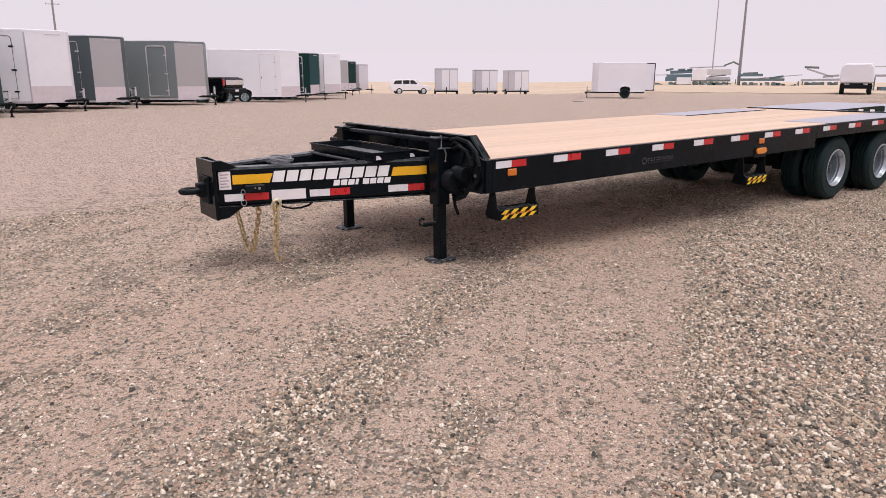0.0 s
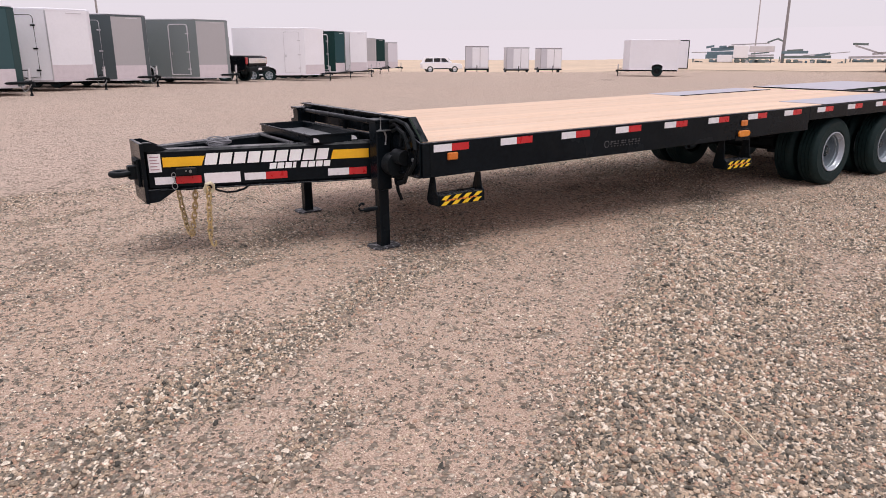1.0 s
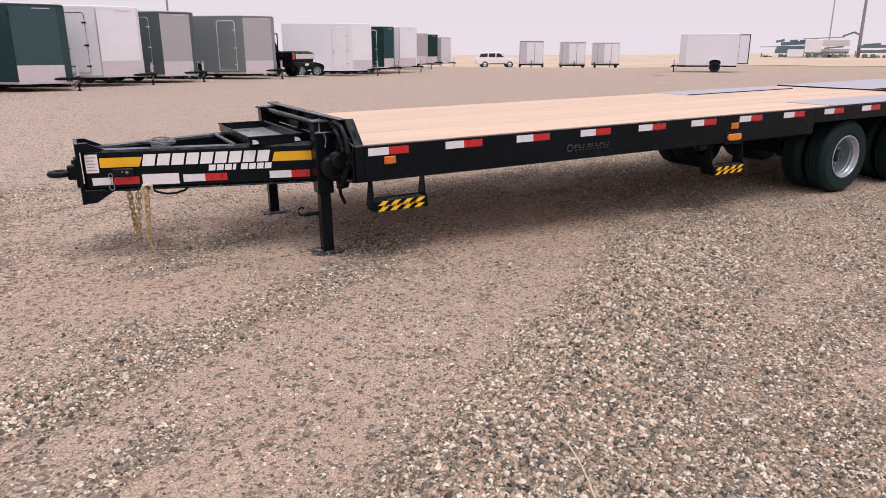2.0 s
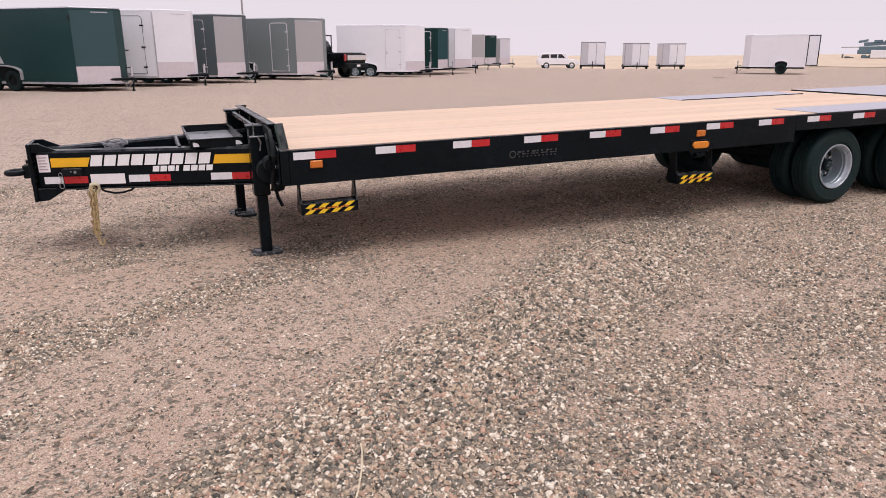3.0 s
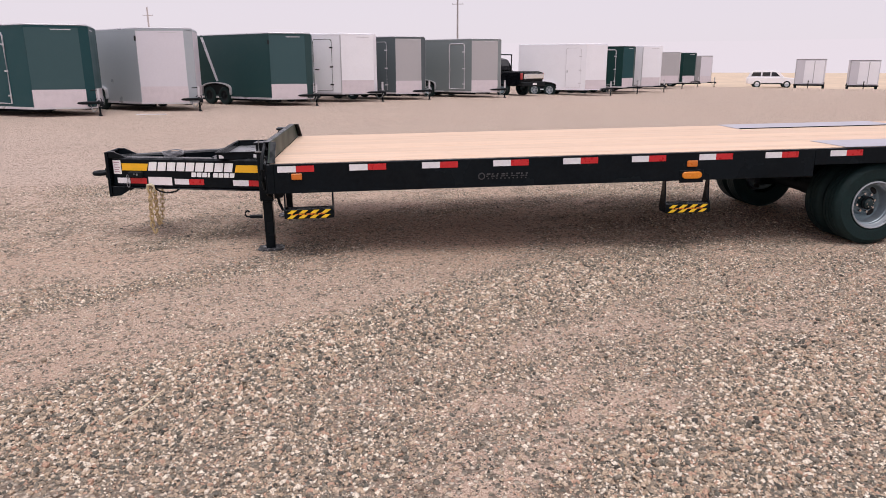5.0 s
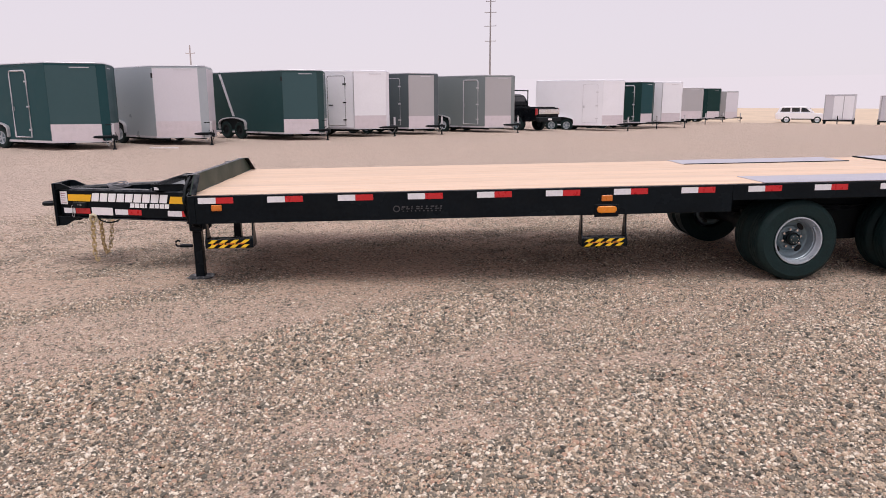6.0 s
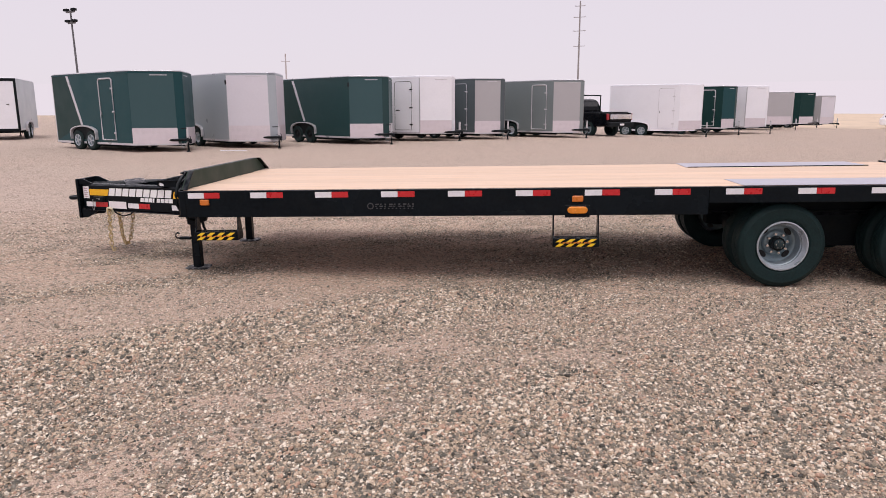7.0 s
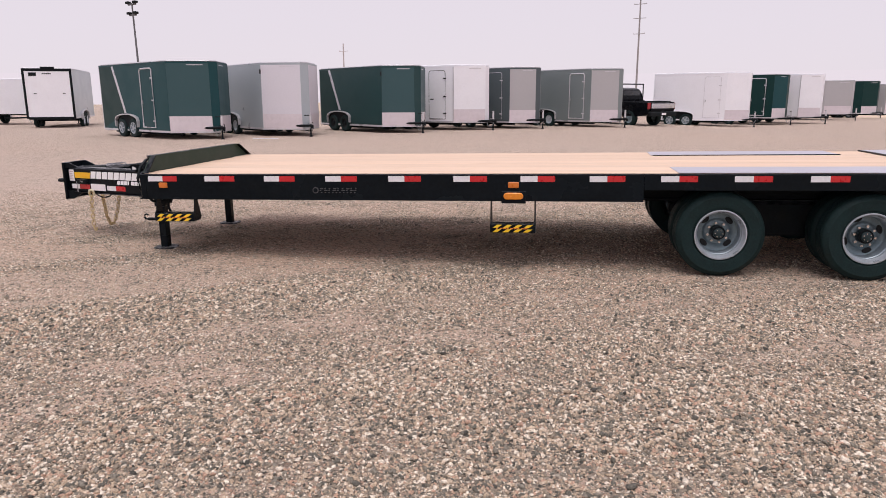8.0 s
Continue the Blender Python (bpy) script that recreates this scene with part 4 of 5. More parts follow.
# ---- box trailers in the row behind ----
def small_wheel(parent, x, y, r, w, mat_rim, side, spokes=False):
    """A road wheel of a parked trailer or vehicle, its outer face towards side."""
    tyre = part("wheel", lathe([(r * 0.6, 0.01), (r * 0.75, -0.005), (r * 0.92, 0.005), (r, 0.04), (r, w - 0.04), (r * 0.92, w - 0.005), (r * 0.6, w - 0.01)], 26), RUBBER, parent,
                at=pose(x, y, r, 0, 0, 0 if side < 0 else 180), smooth=True)
    rim = part("rim", lathe([(r * 0.61, 0.016), (r * 0.58, 0.008), (r * 0.52, 0.03), (r * 0.30, 0.045), (r * 0.2, 0.02), (0, 0.018)], 26), mat_rim, tyre, smooth=True)
    if spokes:
        part("outer_lip", lathe([(r * 0.62, 0.012), (r * 0.60, 0.0), (r * 0.55, 0.006), (r * 0.54, 0.02)], 26), RIM, tyre, smooth=True)
        star = bmesh.new()
        for k in range(5):
            arm = box(0.0, -0.004, -0.022, r * 0.56, 0.018, 0.022, 0.004)
            bmesh.ops.transform(arm, matrix=pose(0, 0, 0, 0, 72 * k, 0), verts=arm.verts)
            joined(star, arm)
        part("spokes", star, RIM, tyre, "bright five-armed wheel face")
    return tyre


def box_trailer(tip, heading, length, body_mat, label, height=2.24, width=2.13, nose=0.95, door="", door_at=0.9, guard=True, slash=0.0, axle_at=2.8, rear_open=False,
                rear_ramp=False, front_mat=None, axles=2, trim=TRIM, rear_black=False, lamp=False, rim=None, z0=0.34):
    """An enclosed cargo trailer: nose tip at tip, pointing along heading; its kerb side is -y."""
    x, y = tip
    t = thing("box_trailer", label, "trailer", pose(x, y, lie(x, y), 0, 0, heading), group="parked box trailers")
    hw, back = width / 2, -nose - length
    blunt = 0.16
    outline = [(back, -hw), (-nose, -hw), (-0.03, -blunt), (-0.03, blunt), (-nose, hw), (back, hw)]
    body = prism(outline, "z", z0, z0 + height - 0.06)
    part("body", bevelled(body, 0.02, 2), body_mat, t)
    inset = [(u + (0.03 if u < -nose else -0.02), v * 0.975) for u, v in outline]
    part("roof", prism(inset, "z", z0 + height - 0.06, z0 + height, 0.025), trim if body_mat not in (WHITE_SKIN, WHITE_BRIGHT) else body_mat, t)
    part("roof_trim", prism([(u, v * 1.006) for u, v in outline], "z", z0 + height - 0.10, z0 + height - 0.055), body_mat, t)
    part("floor_trim", prism([(u, v * 1.008) for u, v in outline], "z", z0 - 0.02, z0 + 0.05), trim, t)
    # nose faces: a panel tinted as better lit where given, stone guard below
    run = Vector((nose - 0.03, hw - blunt))
    for s in (-1, 1):
        ang = math.degrees(math.atan2(-s * run.y, run.x))
        base = pose(-nose, s * hw, 0, 0, 0, ang)
        off = 0.004 * s
        if front_mat:
            part("nose_panel", box(0.012, min(0, off), z0 + 0.54, run.length - 0.01, max(0, off), z0 + height - 0.11), front_mat, t, at=base)
        if guard:
            part("stone_guard", box(0.0, min(0, 2 * off), z0 + 0.03, run.length, max(0, 2 * off), z0 + 0.54), STONEGUARD, t, "pale tread-plate stone guard", at=base)
        part("marker_strip", box(run.length * 0.48, min(0, 2.5 * off), z0 + height - 0.17, run.length * 0.86, max(0, 2.5 * off), z0 + height - 0.145), trim, t, at=base)
        part("corner_trim", box(-nose - 0.035, s * hw - 0.004, z0 + 0.05, -nose + 0.012, s * hw + 0.004, z0 + height - 0.1), trim if body_mat in (WHITE_SKIN,) else body_mat, t)
    if lamp:
        part("corner_lamp", box(-nose - 0.05, -hw - 0.03, z0 + height - 0.42, -nose + 0.03, -hw, z0 + height - 0.26, 0.01), DARK_HOLE, t, "small black corner lamp")
    # side door towards the viewer
    if door:
        dx1 = -nose - door_at
        dx0, dz0, dz1 = dx1 - 0.82, z0 + 0.14, z0 + height - 0.24
        d = part("side_door", box(dx0, -hw - 0.012, dz0, dx1, -hw + 0.01, dz1, 0.004), body_mat, t, "side door with a rounded bright frame" if door == "bright" else "side door in a dark frame")
        fm = trim if door == "bright" else (BLACK_MATT if door == "dark" else TRIM)
        fw = 0.055 if door == "bright" else 0.022
        rail = [(dx0, dz0), (dx0, dz1 - 0.09), (dx0 + 0.03, dz1 - 0.02), (dx0 + 0.09, dz1), (dx1 - 0.09, dz1), (dx1 - 0.03, dz1 - 0.02), (dx1, dz1 - 0.09), (dx1, dz0), (dx0, dz0)]
        part("door_frame", bent([(u, -hw - 0.012, v) for u, v in rail], fw / 2, 6), fm, d)
        part("handle", box(dx0 + 0.06, -hw - 0.035, dz0 + 0.80, dx0 + (0.24 if door == "dark" else 0.10), -hw - 0.013, dz0 + (0.84 if door == "dark" else 0.93), 0.005), BLACK_MATT if door == "dark" else STEEL, d)
        for hz in (0.2, 0.9, 1.65):
            part("hinge", box(dx1 - 0.10, -hw - 0.032, dz0 + hz, dx1 + 0.05, -hw - 0.010, dz0 + hz + 0.05, 0.004), fm, d)
    if slash:
        part("slash_strip", prism([(back + slash - 0.075, z0 + height - 0.10), (back + slash + 0.075, z0 + height - 0.10), (back + slash + 0.80, z0 + 0.62), (back + slash + 0.66, z0 + 0.62)], "y", -hw - 0.006, -hw), trim, t, "slanted bright dividing strip")
        part("rear_panel", prism([(back + 0.01, z0 + 0.06), (back + slash + 0.66, z0 + 0.60), (back + slash - 0.08, z0 + height - 0.11), (back + 0.01, z0 + height - 0.11)], "y", -hw - 0.003, -hw), GREEN_BLACK, t)
    # rear frame or door
    rear = BLACK_MATT if rear_black else trim
    part("rear_frame", joined(joined(box(back - 0.05, -hw, z0 - 0.02, back, -hw + 0.10, z0 + height - 0.03, 0.008), box(back - 0.05, hw - 0.10, z0 - 0.02, back, hw, z0 + height - 0.03, 0.008)), joined(box(back - 0.05, -hw + 0.10, z0 + height - 0.16, back, hw - 0.10, z0 + height - 0.03, 0.008), box(back - 0.05, -hw + 0.10, z0 - 0.06, back, hw - 0.10, z0 + 0.06, 0.008))), rear, t)
    if rear_ramp:
        ramp = part("ramp_door", box(back - 0.04, -hw + 0.105, z0 + 0.065, back - 0.005, hw - 0.105, z0 + height - 0.165, 0.004), WHITE_SKIN, t, "white ramp door in a black frame")
        for v in (-0.62, 0.62):
            part("latch", box(back - 0.06, v - 0.10, z0 + 1.15, back - 0.041, v + 0.02, z0 + 1.18, 0.003), BLACK_MATT, ramp)
        part("vent", box(back - 0.052, 0.45, z0 + height - 0.38, back - 0.041, 0.78, z0 + height - 0.22, 0.003), BLACK_MATT, ramp)
        for k in range(5):
            part("mark_shape", box(back - 0.046, -0.18 + 0.08 * k, z0 + height - 0.30, back - 0.041, -0.12 + 0.08 * k, z0 + height - 0.25 + 0.01 * (k % 2)), BLACK_MATT, ramp)
        part("hinge_bar", box(back - 0.07, -0.35, z0 + height - 0.03, back - 0.02, 0.25, z0 + height + 0.05, 0.01), BLACK_MATT, t)
    if rear_open:
        part("open_door", box(back - 0.75, -hw - 0.01, z0 + 0.03, back - 0.05, -hw + 0.045, z0 + height - 0.03, 0.006), BLACK_MATT, t, "rear door standing open, dark edge")
        part("door_panel", box(back - 0.69, -hw - 0.018, z0 + 0.09, back - 0.12, -hw + 0.055, z0 + height - 0.09), WHITE_SKIN, t)
    # wheels under an arched fender
    cx, r = -nose - axle_at, 0.335
    xs = [cx - 0.43, cx + 0.43] if axles == 2 else [cx]
    for s in (-1, 1):
        for wx in xs:
            small_wheel(t, wx, s * (hw + 0.06), r, 0.2, rim or RIM, s, spokes=rim is DISC)
        reach = 0.86 + (0.43 if axles == 2 else -0.05) - 0.45
        arch = []
        for k in range(13):
            a = math.pi * k / 12
            arch.append((cx + max(-reach, min(reach, (reach + 0.08) * math.cos(a))), 0.40 + 0.44 * math.sin(a) ** 0.55))
        inner = [(cx + (u - cx) * 0.965, v - 0.035) for u, v in arch]
        y_out = s * (hw + 0.10)
        part("fender", prism(arch + inner[::-1], "y", min(s * hw, y_out), max(s * hw, y_out)), trim if body_mat is not WHITE_SKIN or not rear_open else WHITE_SKIN, t, "bright arched fender")
        part("wheel_well", prism([(u, v) for u, v in inner], "y", min(s * hw, s * (hw + 0.006)), max(s * hw, s * (hw + 0.006))), BLACK_MATT, t)
    for wx in xs:
        part("axle", rod((wx, -hw, r), (wx, hw, r), 0.05, 10), BLACK_MATT, t)
    # chassis and tongue
    part("chassis", joined(box(back, -0.75, z0 - 0.12, -nose, -0.65, z0 - 0.02), box(back, 0.65, z0 - 0.12, -nose, 0.75, z0 - 0.02)), BLACK_MATT, t)
    tongue = part("tongue", joined(rod((-nose, -0.80, 0.36), (0.22, -0.05, 0.39), 0.045, 8), rod((-nose, 0.80, 0.36), (0.22, 0.05, 0.39), 0.045, 8)), BLACK_MATT, t)
    part("coupler", joined(box(0.05, -0.05, 0.35, 0.42, 0.05, 0.43, 0.02), rod((0.38, 0, 0.29), (0.38, 0, 0.37), 0.05, 12)), BLACK_MATT, tongue)
    part("jack", rod((0.27, 0, 0.05), (0.27, 0, 0.46), 0.030, 10), BLACK_MATT, tongue)
    part("jack_foot", rod((0.27, 0, 0.0), (0.27, 0, 0.05), 0.07, 10, 0.04), BLACK_MATT, tongue)
    part("crank", rod((0.27, -0.042, 0.76), (0.27, -0.24, 0.76), 0.016, 8), BLACK_MATT, tongue)
    part("jack_head", rod((0.27, 0, 0.46), (0.27, 0, 0.80), 0.042, 10), TRIM, tongue)
    part("safety_chain", bent([(0.02, -0.10, 0.36), (0.08, -0.13, 0.22), (0.17, -0.12, 0.12), (0.28, -0.08, 0.22), (0.34, -0.05, 0.34)], 0.014, 6), STEEL, tongue)
    part("plug_cable", bent([(0.02, 0.06, 0.46), (0.10, 0.12, 0.52), (0.22, 0.12, 0.50), (0.30, 0.08, 0.30), (0.27, 0.06, 0.20)], 0.013, 6), BLACK_MATT, tongue)
    return t


box_trailer((-24.6, 28.4), -12, 6.0, WHITE_SKIN, "white box trailer seen past the other trailers", axles=2, trim=WHITE_SKIN, guard=False, height=1.85, z0=0.60)
ramp_trailer = box_trailer((-22.7, 29.65), 116, 4.9, SILVER, "silver box trailer with a white ramp door in a black frame", guard=True, rear_ramp=True, rear_black=True, height=2.36, z0=0.46)
box_trailer((-7.515, 16.286), -31, 4.85, CHARCOAL, "charcoal V-nose box trailer with bright door frame and slanted strip", nose=1.0, width=2.36, height=2.38, z0=0.24, front_mat=CHARCOAL_LIT,
            door="bright", door_at=0.94, slash=1.05, rim=DISC, axle_at=2.92)
box_trailer((-5.05, 18.28), -41, 4.6, SILVER, "silver V-nose box trailer with pale stone guard", nose=1.15, width=2.31, height=2.38, z0=0.26, lamp=True, front_mat=PALE_PANEL)
box_trailer((-1.48, 21.13), -39, 4.44, CHARCOAL_DEEP, "dark teal V-nose box trailer with slanted bright strip", nose=0.9, width=2.23, height=2.36, z0=0.26, slash=0.75, lamp=True, rim=BLACK_MATT, axle_at=3.0, front_mat=CHARCOAL_LIT)
box_trailer((0.98, 23.95), -23, 4.4, WHITE_SKIN, "white box trailer with a black-framed side door", nose=1.05, width=2.19, height=2.38, z0=0.34, door="dark", door_at=0.40)
box_trailer((3.08, 25.52), -36, 4.4, SLATE, "slate grey box trailer with warm grey front and bright-edged side door", nose=0.78, height=2.40, z0=0.28, door="thin", door_at=0.45, front_mat=WARM_GREY)
box_trailer((6.80, 27.47), -38, 4.6, PEWTER, "pewter grey V-nose box trailer with bright door frame", nose=0.93, height=2.42, z0=0.27, door="bright", door_at=0.38, front_mat=WARM_GREY)
box_trailer((14.04, 33.64), -23, 3.74, WHITE_SKIN, "long white box trailer with tandem wheels", nose=1.07, height=2.50, z0=0.35, door="thin", door_at=0.28, trim=WHITE_SKIN, axle_at=2.4, rim=DISC)
box_trailer((16.80, 36.71), -35, 4.6, GREEN_BLACK, "dark green box trailer with a bright door frame", nose=0.45, height=2.43, z0=0.40, door="bright", door_at=0.43, front_mat=CHARCOAL)
box_trailer((19.33, 38.7), -36, 4.6, WHITE_SKIN, "plain white box trailer in the row", height=2.49, z0=0.40)
box_trailer((23.5, 45.3), -39, 4.6, WARM_GREY, "warm grey box trailer in the row", nose=1.4, height=2.24, z0=0.42)
box_trailer((27.44, 51.1), -35, 4.6, GREEN_BLACK, "dark green box trailer near the end of the row", nose=0.82, height=2.39, z0=0.34)
box_trailer((30.0, 53.4), -30, 4.6, WARM_GREY, "warm grey box trailer at the end of the row", nose=0.88, height=2.26, z0=0.36, front_mat=PALE_PANEL)
box_trailer((34.9, 30.7), 131, 3.1, WHITE_BRIGHT, "white cargo trailer with its rear door open", height=1.95, z0=0.46, nose=0.5, axles=1, rear_open=True, guard=False, trim=WHITE_SKIN, axle_at=1.8, rim=BLACK_MATT)


# ---- small box carts far out on the yard ----
def box_cart(x, y, heading, label):
    t = thing("cargo_cart", label, "trailer", pose(x, y, lie(x, y), 0, 0, heading), group="pale carts on the yard")
    part("body", box(-2.8, -1.15, 0.50, 0, 1.15, 2.62, 0.03), CART_SKIN, t)
    part("front_panel", box(0.0, -0.45, 0.60, 0.02, 1.08, 2.52, 0.004), WHITE_SKIN, t)
    part("roof_edge", box(-2.84, -1.18, 2.62, 0.03, 1.18, 2.66, 0.01), GREY_FAR, t)
    part("door_edge", box(0.02, 0.28, 0.62, 0.03, 0.34, 2.50), GREY_FAR, t)
    part("corner_post", box(-0.02, -1.17, 0.50, 0.03, -1.09, 2.62, 0.01), GREY_FAR, t)
    part("chassis", box(-2.7, -1.2, 0.36, 0.05, 1.2, 0.5, 0.02), BLACK_MATT, t)
    for s in (-1, 1):
        small_wheel(t, -1.3, s * 1.22, 0.33, 0.2, RIM, s)
    tongue = part("tongue", joined(rod((0, -0.6, 0.43), (1.1, 0, 0.43), 0.05, 8), rod((0, 0.6, 0.43), (1.1, 0, 0.43), 0.05, 8)), BLACK_MATT, t)
    part("jack", rod((0.9, 0, 0.0), (0.9, 0, 0.85), 0.04, 8), BLACK_MATT, tongue)
    return t


box_cart(39.2, 53.8, -125, "pale silver cargo cart on a black chassis")
box_cart(43.9, 53.2, -122, "pale silver cargo cart on a black chassis")
box_cart(49.2, 54.1, -118, "pale silver cargo cart, tongue towards the yard")


# ---- vehicles ----
def build_pickup():
    t = thing("pickup_truck", "black crew-cab pickup with a chrome tailgate band, parked in the row", "pickup truck", pose(9.08, 30.6, lie(9.6, 30), 0, 0, 131))
    # rear bumper at x = 0, the bonnet forward along +x
    body = prism([(0.05, 0.62), (0.02, 1.12), (0.05, 1.22), (2.0, 1.24), (2.0, 1.30), (3.95, 1.28), (4.2, 1.20), (5.6, 1.12), (5.75, 0.95), (5.75, 0.55), (5.3, 0.50), (0.4, 0.52)], "y", -0.98, 0.98, 0.05)
    part("body", body, TRUCK_PAINT, t)
    part("bed", box(0.14, -0.80, 1.225, 1.9, 0.80, 1.262), BLACK_MATT, t)
    part("cab", prism([(1.98, 1.28), (2.05, 1.60), (2.25, 1.86), (2.6, 1.95), (3.5, 1.94), (3.85, 1.82), (4.35, 1.28)], "y", -0.84, 0.84, 0.06), TRUCK_PAINT, t)
    part("rear_window", box(2.06, -0.62, 1.42, 2.10, 0.62, 1.78, 0.01), GLASS, t, at=pose(-0.02, 0, 0))
    for s in (-1, 1):
        part("side_window", prism([(2.35, 1.36), (2.45, 1.80), (3.55, 1.82), (3.95, 1.36)], "y", s * 0.838, s * 0.852), GLASS, t)
        part("tail_lamp", box(-0.005, s * 0.99 - s * (0.19 if s > 0 else 0.03), 0.86, 0.06, s * 0.99, 1.18, 0.02), RED_LENS, t, "red tail lamp")
        for x in (1.25, 4.85):
            small_wheel(t, x, s * 0.99, 0.41, 0.27, DISC, s)
        part("mirror", box(3.75, s * 0.95, 1.34, 3.85, s * 1.22, 1.60, 0.03), BLACK_MATT, t)
    gate = part("tailgate", box(-0.015, -0.78, 0.78, 0.03, 0.78, 1.17, 0.015), TRUCK_PAINT, t, "black tailgate with a chrome band")
    part("chrome_band", box(-0.028, -0.96, 0.90, -0.015, 0.76, 1.14, 0.004), CHROME, gate, "bright chrome band")
    part("bumper", box(-0.16, -0.95, 0.52, 0.05, 0.95, 0.74, 0.03), BLACK_MATT, t)
    part("number_plate", box(-0.168, -0.16, 0.58, -0.160, 0.16, 0.68), PAPER, t)
    part("headache_rack", joined(joined(rod((2.0, -0.78, 1.25), (2.0, -0.78, 2.12), 0.03, 8), rod((2.0, 0.78, 1.25), (2.0, 0.78, 2.12), 0.03, 8)), rod((2.0, -0.80, 2.12), (2.0, 0.80, 2.12), 0.03, 8)), BLACK_MATT, t, "black rack behind the cab")
    return t


build_pickup()


def build_suv():
    t = thing("white_suv", "white sport utility vehicle far out on the yard", "car", pose(42.0, 64.6, lie(42.0, 64.6), 0, 0, -24))
    part("body", prism([(-2.3, 0.45), (-2.35, 0.95), (-2.25, 1.10), (1.1, 1.08), (2.1, 0.98), (2.3, 0.80), (2.3, 0.42), (-2.2, 0.40)], "y", -0.93, 0.93, 0.06), WHITE_SKIN, t)
    part("cabin", prism([(-2.2, 1.08), (-2.0, 1.55), (-1.8, 1.72), (0.3, 1.72), (0.6, 1.62), (1.15, 1.08)], "y", -0.80, 0.80, 0.06), WHITE_SKIN, t)
    for s in (-1, 1):
        part("side_window", prism([(-2.02, 1.18), (-1.86, 1.55), (-1.10, 1.57), (-1.10, 1.18)], "y", s * 0.798, s * 0.815), GLASS, t)
        part("side_window", prism([(-0.95, 1.18), (-0.95, 1.57), (-0.22, 1.58), (-0.22, 1.18)], "y", s * 0.798, s * 0.815), GLASS, t)
        part("side_window", prism([(-0.10, 1.18), (-0.10, 1.58), (0.28, 1.57), (0.72, 1.18)], "y", s * 0.798, s * 0.815), GLASS, t)
        part("sill", box(-1.0, s * 0.93 - 0.02, 0.40, 1.0, s * 0.93 + 0.02, 0.50, 0.01), BLACK_MATT, t)
        for x in (-1.4, 1.4):
            small_wheel(t, x, s * 0.94, 0.37, 0.24, RIM, s)
    part("windscreen", box(0.0, -0.66, 0.0, 0.012, 0.66, 0.60), GLASS, t, at=pose(1.08, 0, 1.13, 0, -42, 0))


build_suv()


def build_tank_truck():
    t = thing("white_truck", "white rounded box truck standing far off", "truck", pose(60.5, 24.3, 0, 0, 0, 24))
    part("tank", prism([(-1.25, 0.95), (1.25, 0.95), (1.28, 1.6), (1.2, 2.35), (0.95, 2.6), (-0.95, 2.6), (-1.2, 2.35), (-1.28, 1.6)], "x", 0, 6.0, 0.12), WHITE_SKIN, t)
    part("bumper", box(-0.15, -1.2, 0.50, 0.1, 1.2, 0.82, 0.03), BLACK_MATT, t)
    part("chassis", box(0.05, -0.5, 0.62, 8.2, 0.5, 0.95, 0.02), BLACK_MATT, t)
    part("cab", prism([(6.2, 0.7), (6.2, 2.5), (7.6, 2.5), (8.0, 1.8), (8.4, 1.6), (8.4, 0.7)], "y", -1.15, 1.15, 0.08), WHITE_SKIN, t)
    for s in (-1, 1):
        for x in (1.2, 2.4, 7.3):
            small_wheel(t, x, s * 1.2, 0.48, 0.3, RIM, s)
    part("roof_cap", box(6.2, -1.1, 2.50, 7.4, 1.1, 2.62, 0.02), GREY_FAR, t)
    part("top_rail", rod((0.4, 0.5, 2.60), (5.6, 0.5, 2.60), 0.04, 8), GREY_FAR, t)


build_tank_truck()


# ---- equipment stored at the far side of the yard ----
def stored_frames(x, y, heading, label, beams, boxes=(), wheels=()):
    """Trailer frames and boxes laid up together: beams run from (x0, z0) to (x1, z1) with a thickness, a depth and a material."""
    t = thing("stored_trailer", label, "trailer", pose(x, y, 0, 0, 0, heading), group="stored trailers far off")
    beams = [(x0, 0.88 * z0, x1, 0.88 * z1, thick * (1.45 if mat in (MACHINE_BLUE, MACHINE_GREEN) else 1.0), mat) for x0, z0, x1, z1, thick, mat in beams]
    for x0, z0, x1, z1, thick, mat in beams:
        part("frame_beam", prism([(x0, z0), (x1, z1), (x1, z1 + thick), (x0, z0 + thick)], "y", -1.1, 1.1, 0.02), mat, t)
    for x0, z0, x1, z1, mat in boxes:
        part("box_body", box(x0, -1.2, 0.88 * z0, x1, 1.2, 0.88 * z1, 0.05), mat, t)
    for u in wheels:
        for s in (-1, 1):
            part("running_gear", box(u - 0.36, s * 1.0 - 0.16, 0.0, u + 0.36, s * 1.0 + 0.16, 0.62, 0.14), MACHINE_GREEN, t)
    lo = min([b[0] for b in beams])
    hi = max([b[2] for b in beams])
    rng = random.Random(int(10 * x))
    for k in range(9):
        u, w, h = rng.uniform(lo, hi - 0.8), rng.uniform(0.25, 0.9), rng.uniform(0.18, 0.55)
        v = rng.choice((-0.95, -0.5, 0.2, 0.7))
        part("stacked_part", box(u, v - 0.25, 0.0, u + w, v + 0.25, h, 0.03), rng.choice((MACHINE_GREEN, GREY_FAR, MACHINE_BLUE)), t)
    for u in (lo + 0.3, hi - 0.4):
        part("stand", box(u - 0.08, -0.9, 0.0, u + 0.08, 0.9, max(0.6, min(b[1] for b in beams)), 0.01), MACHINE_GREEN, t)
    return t


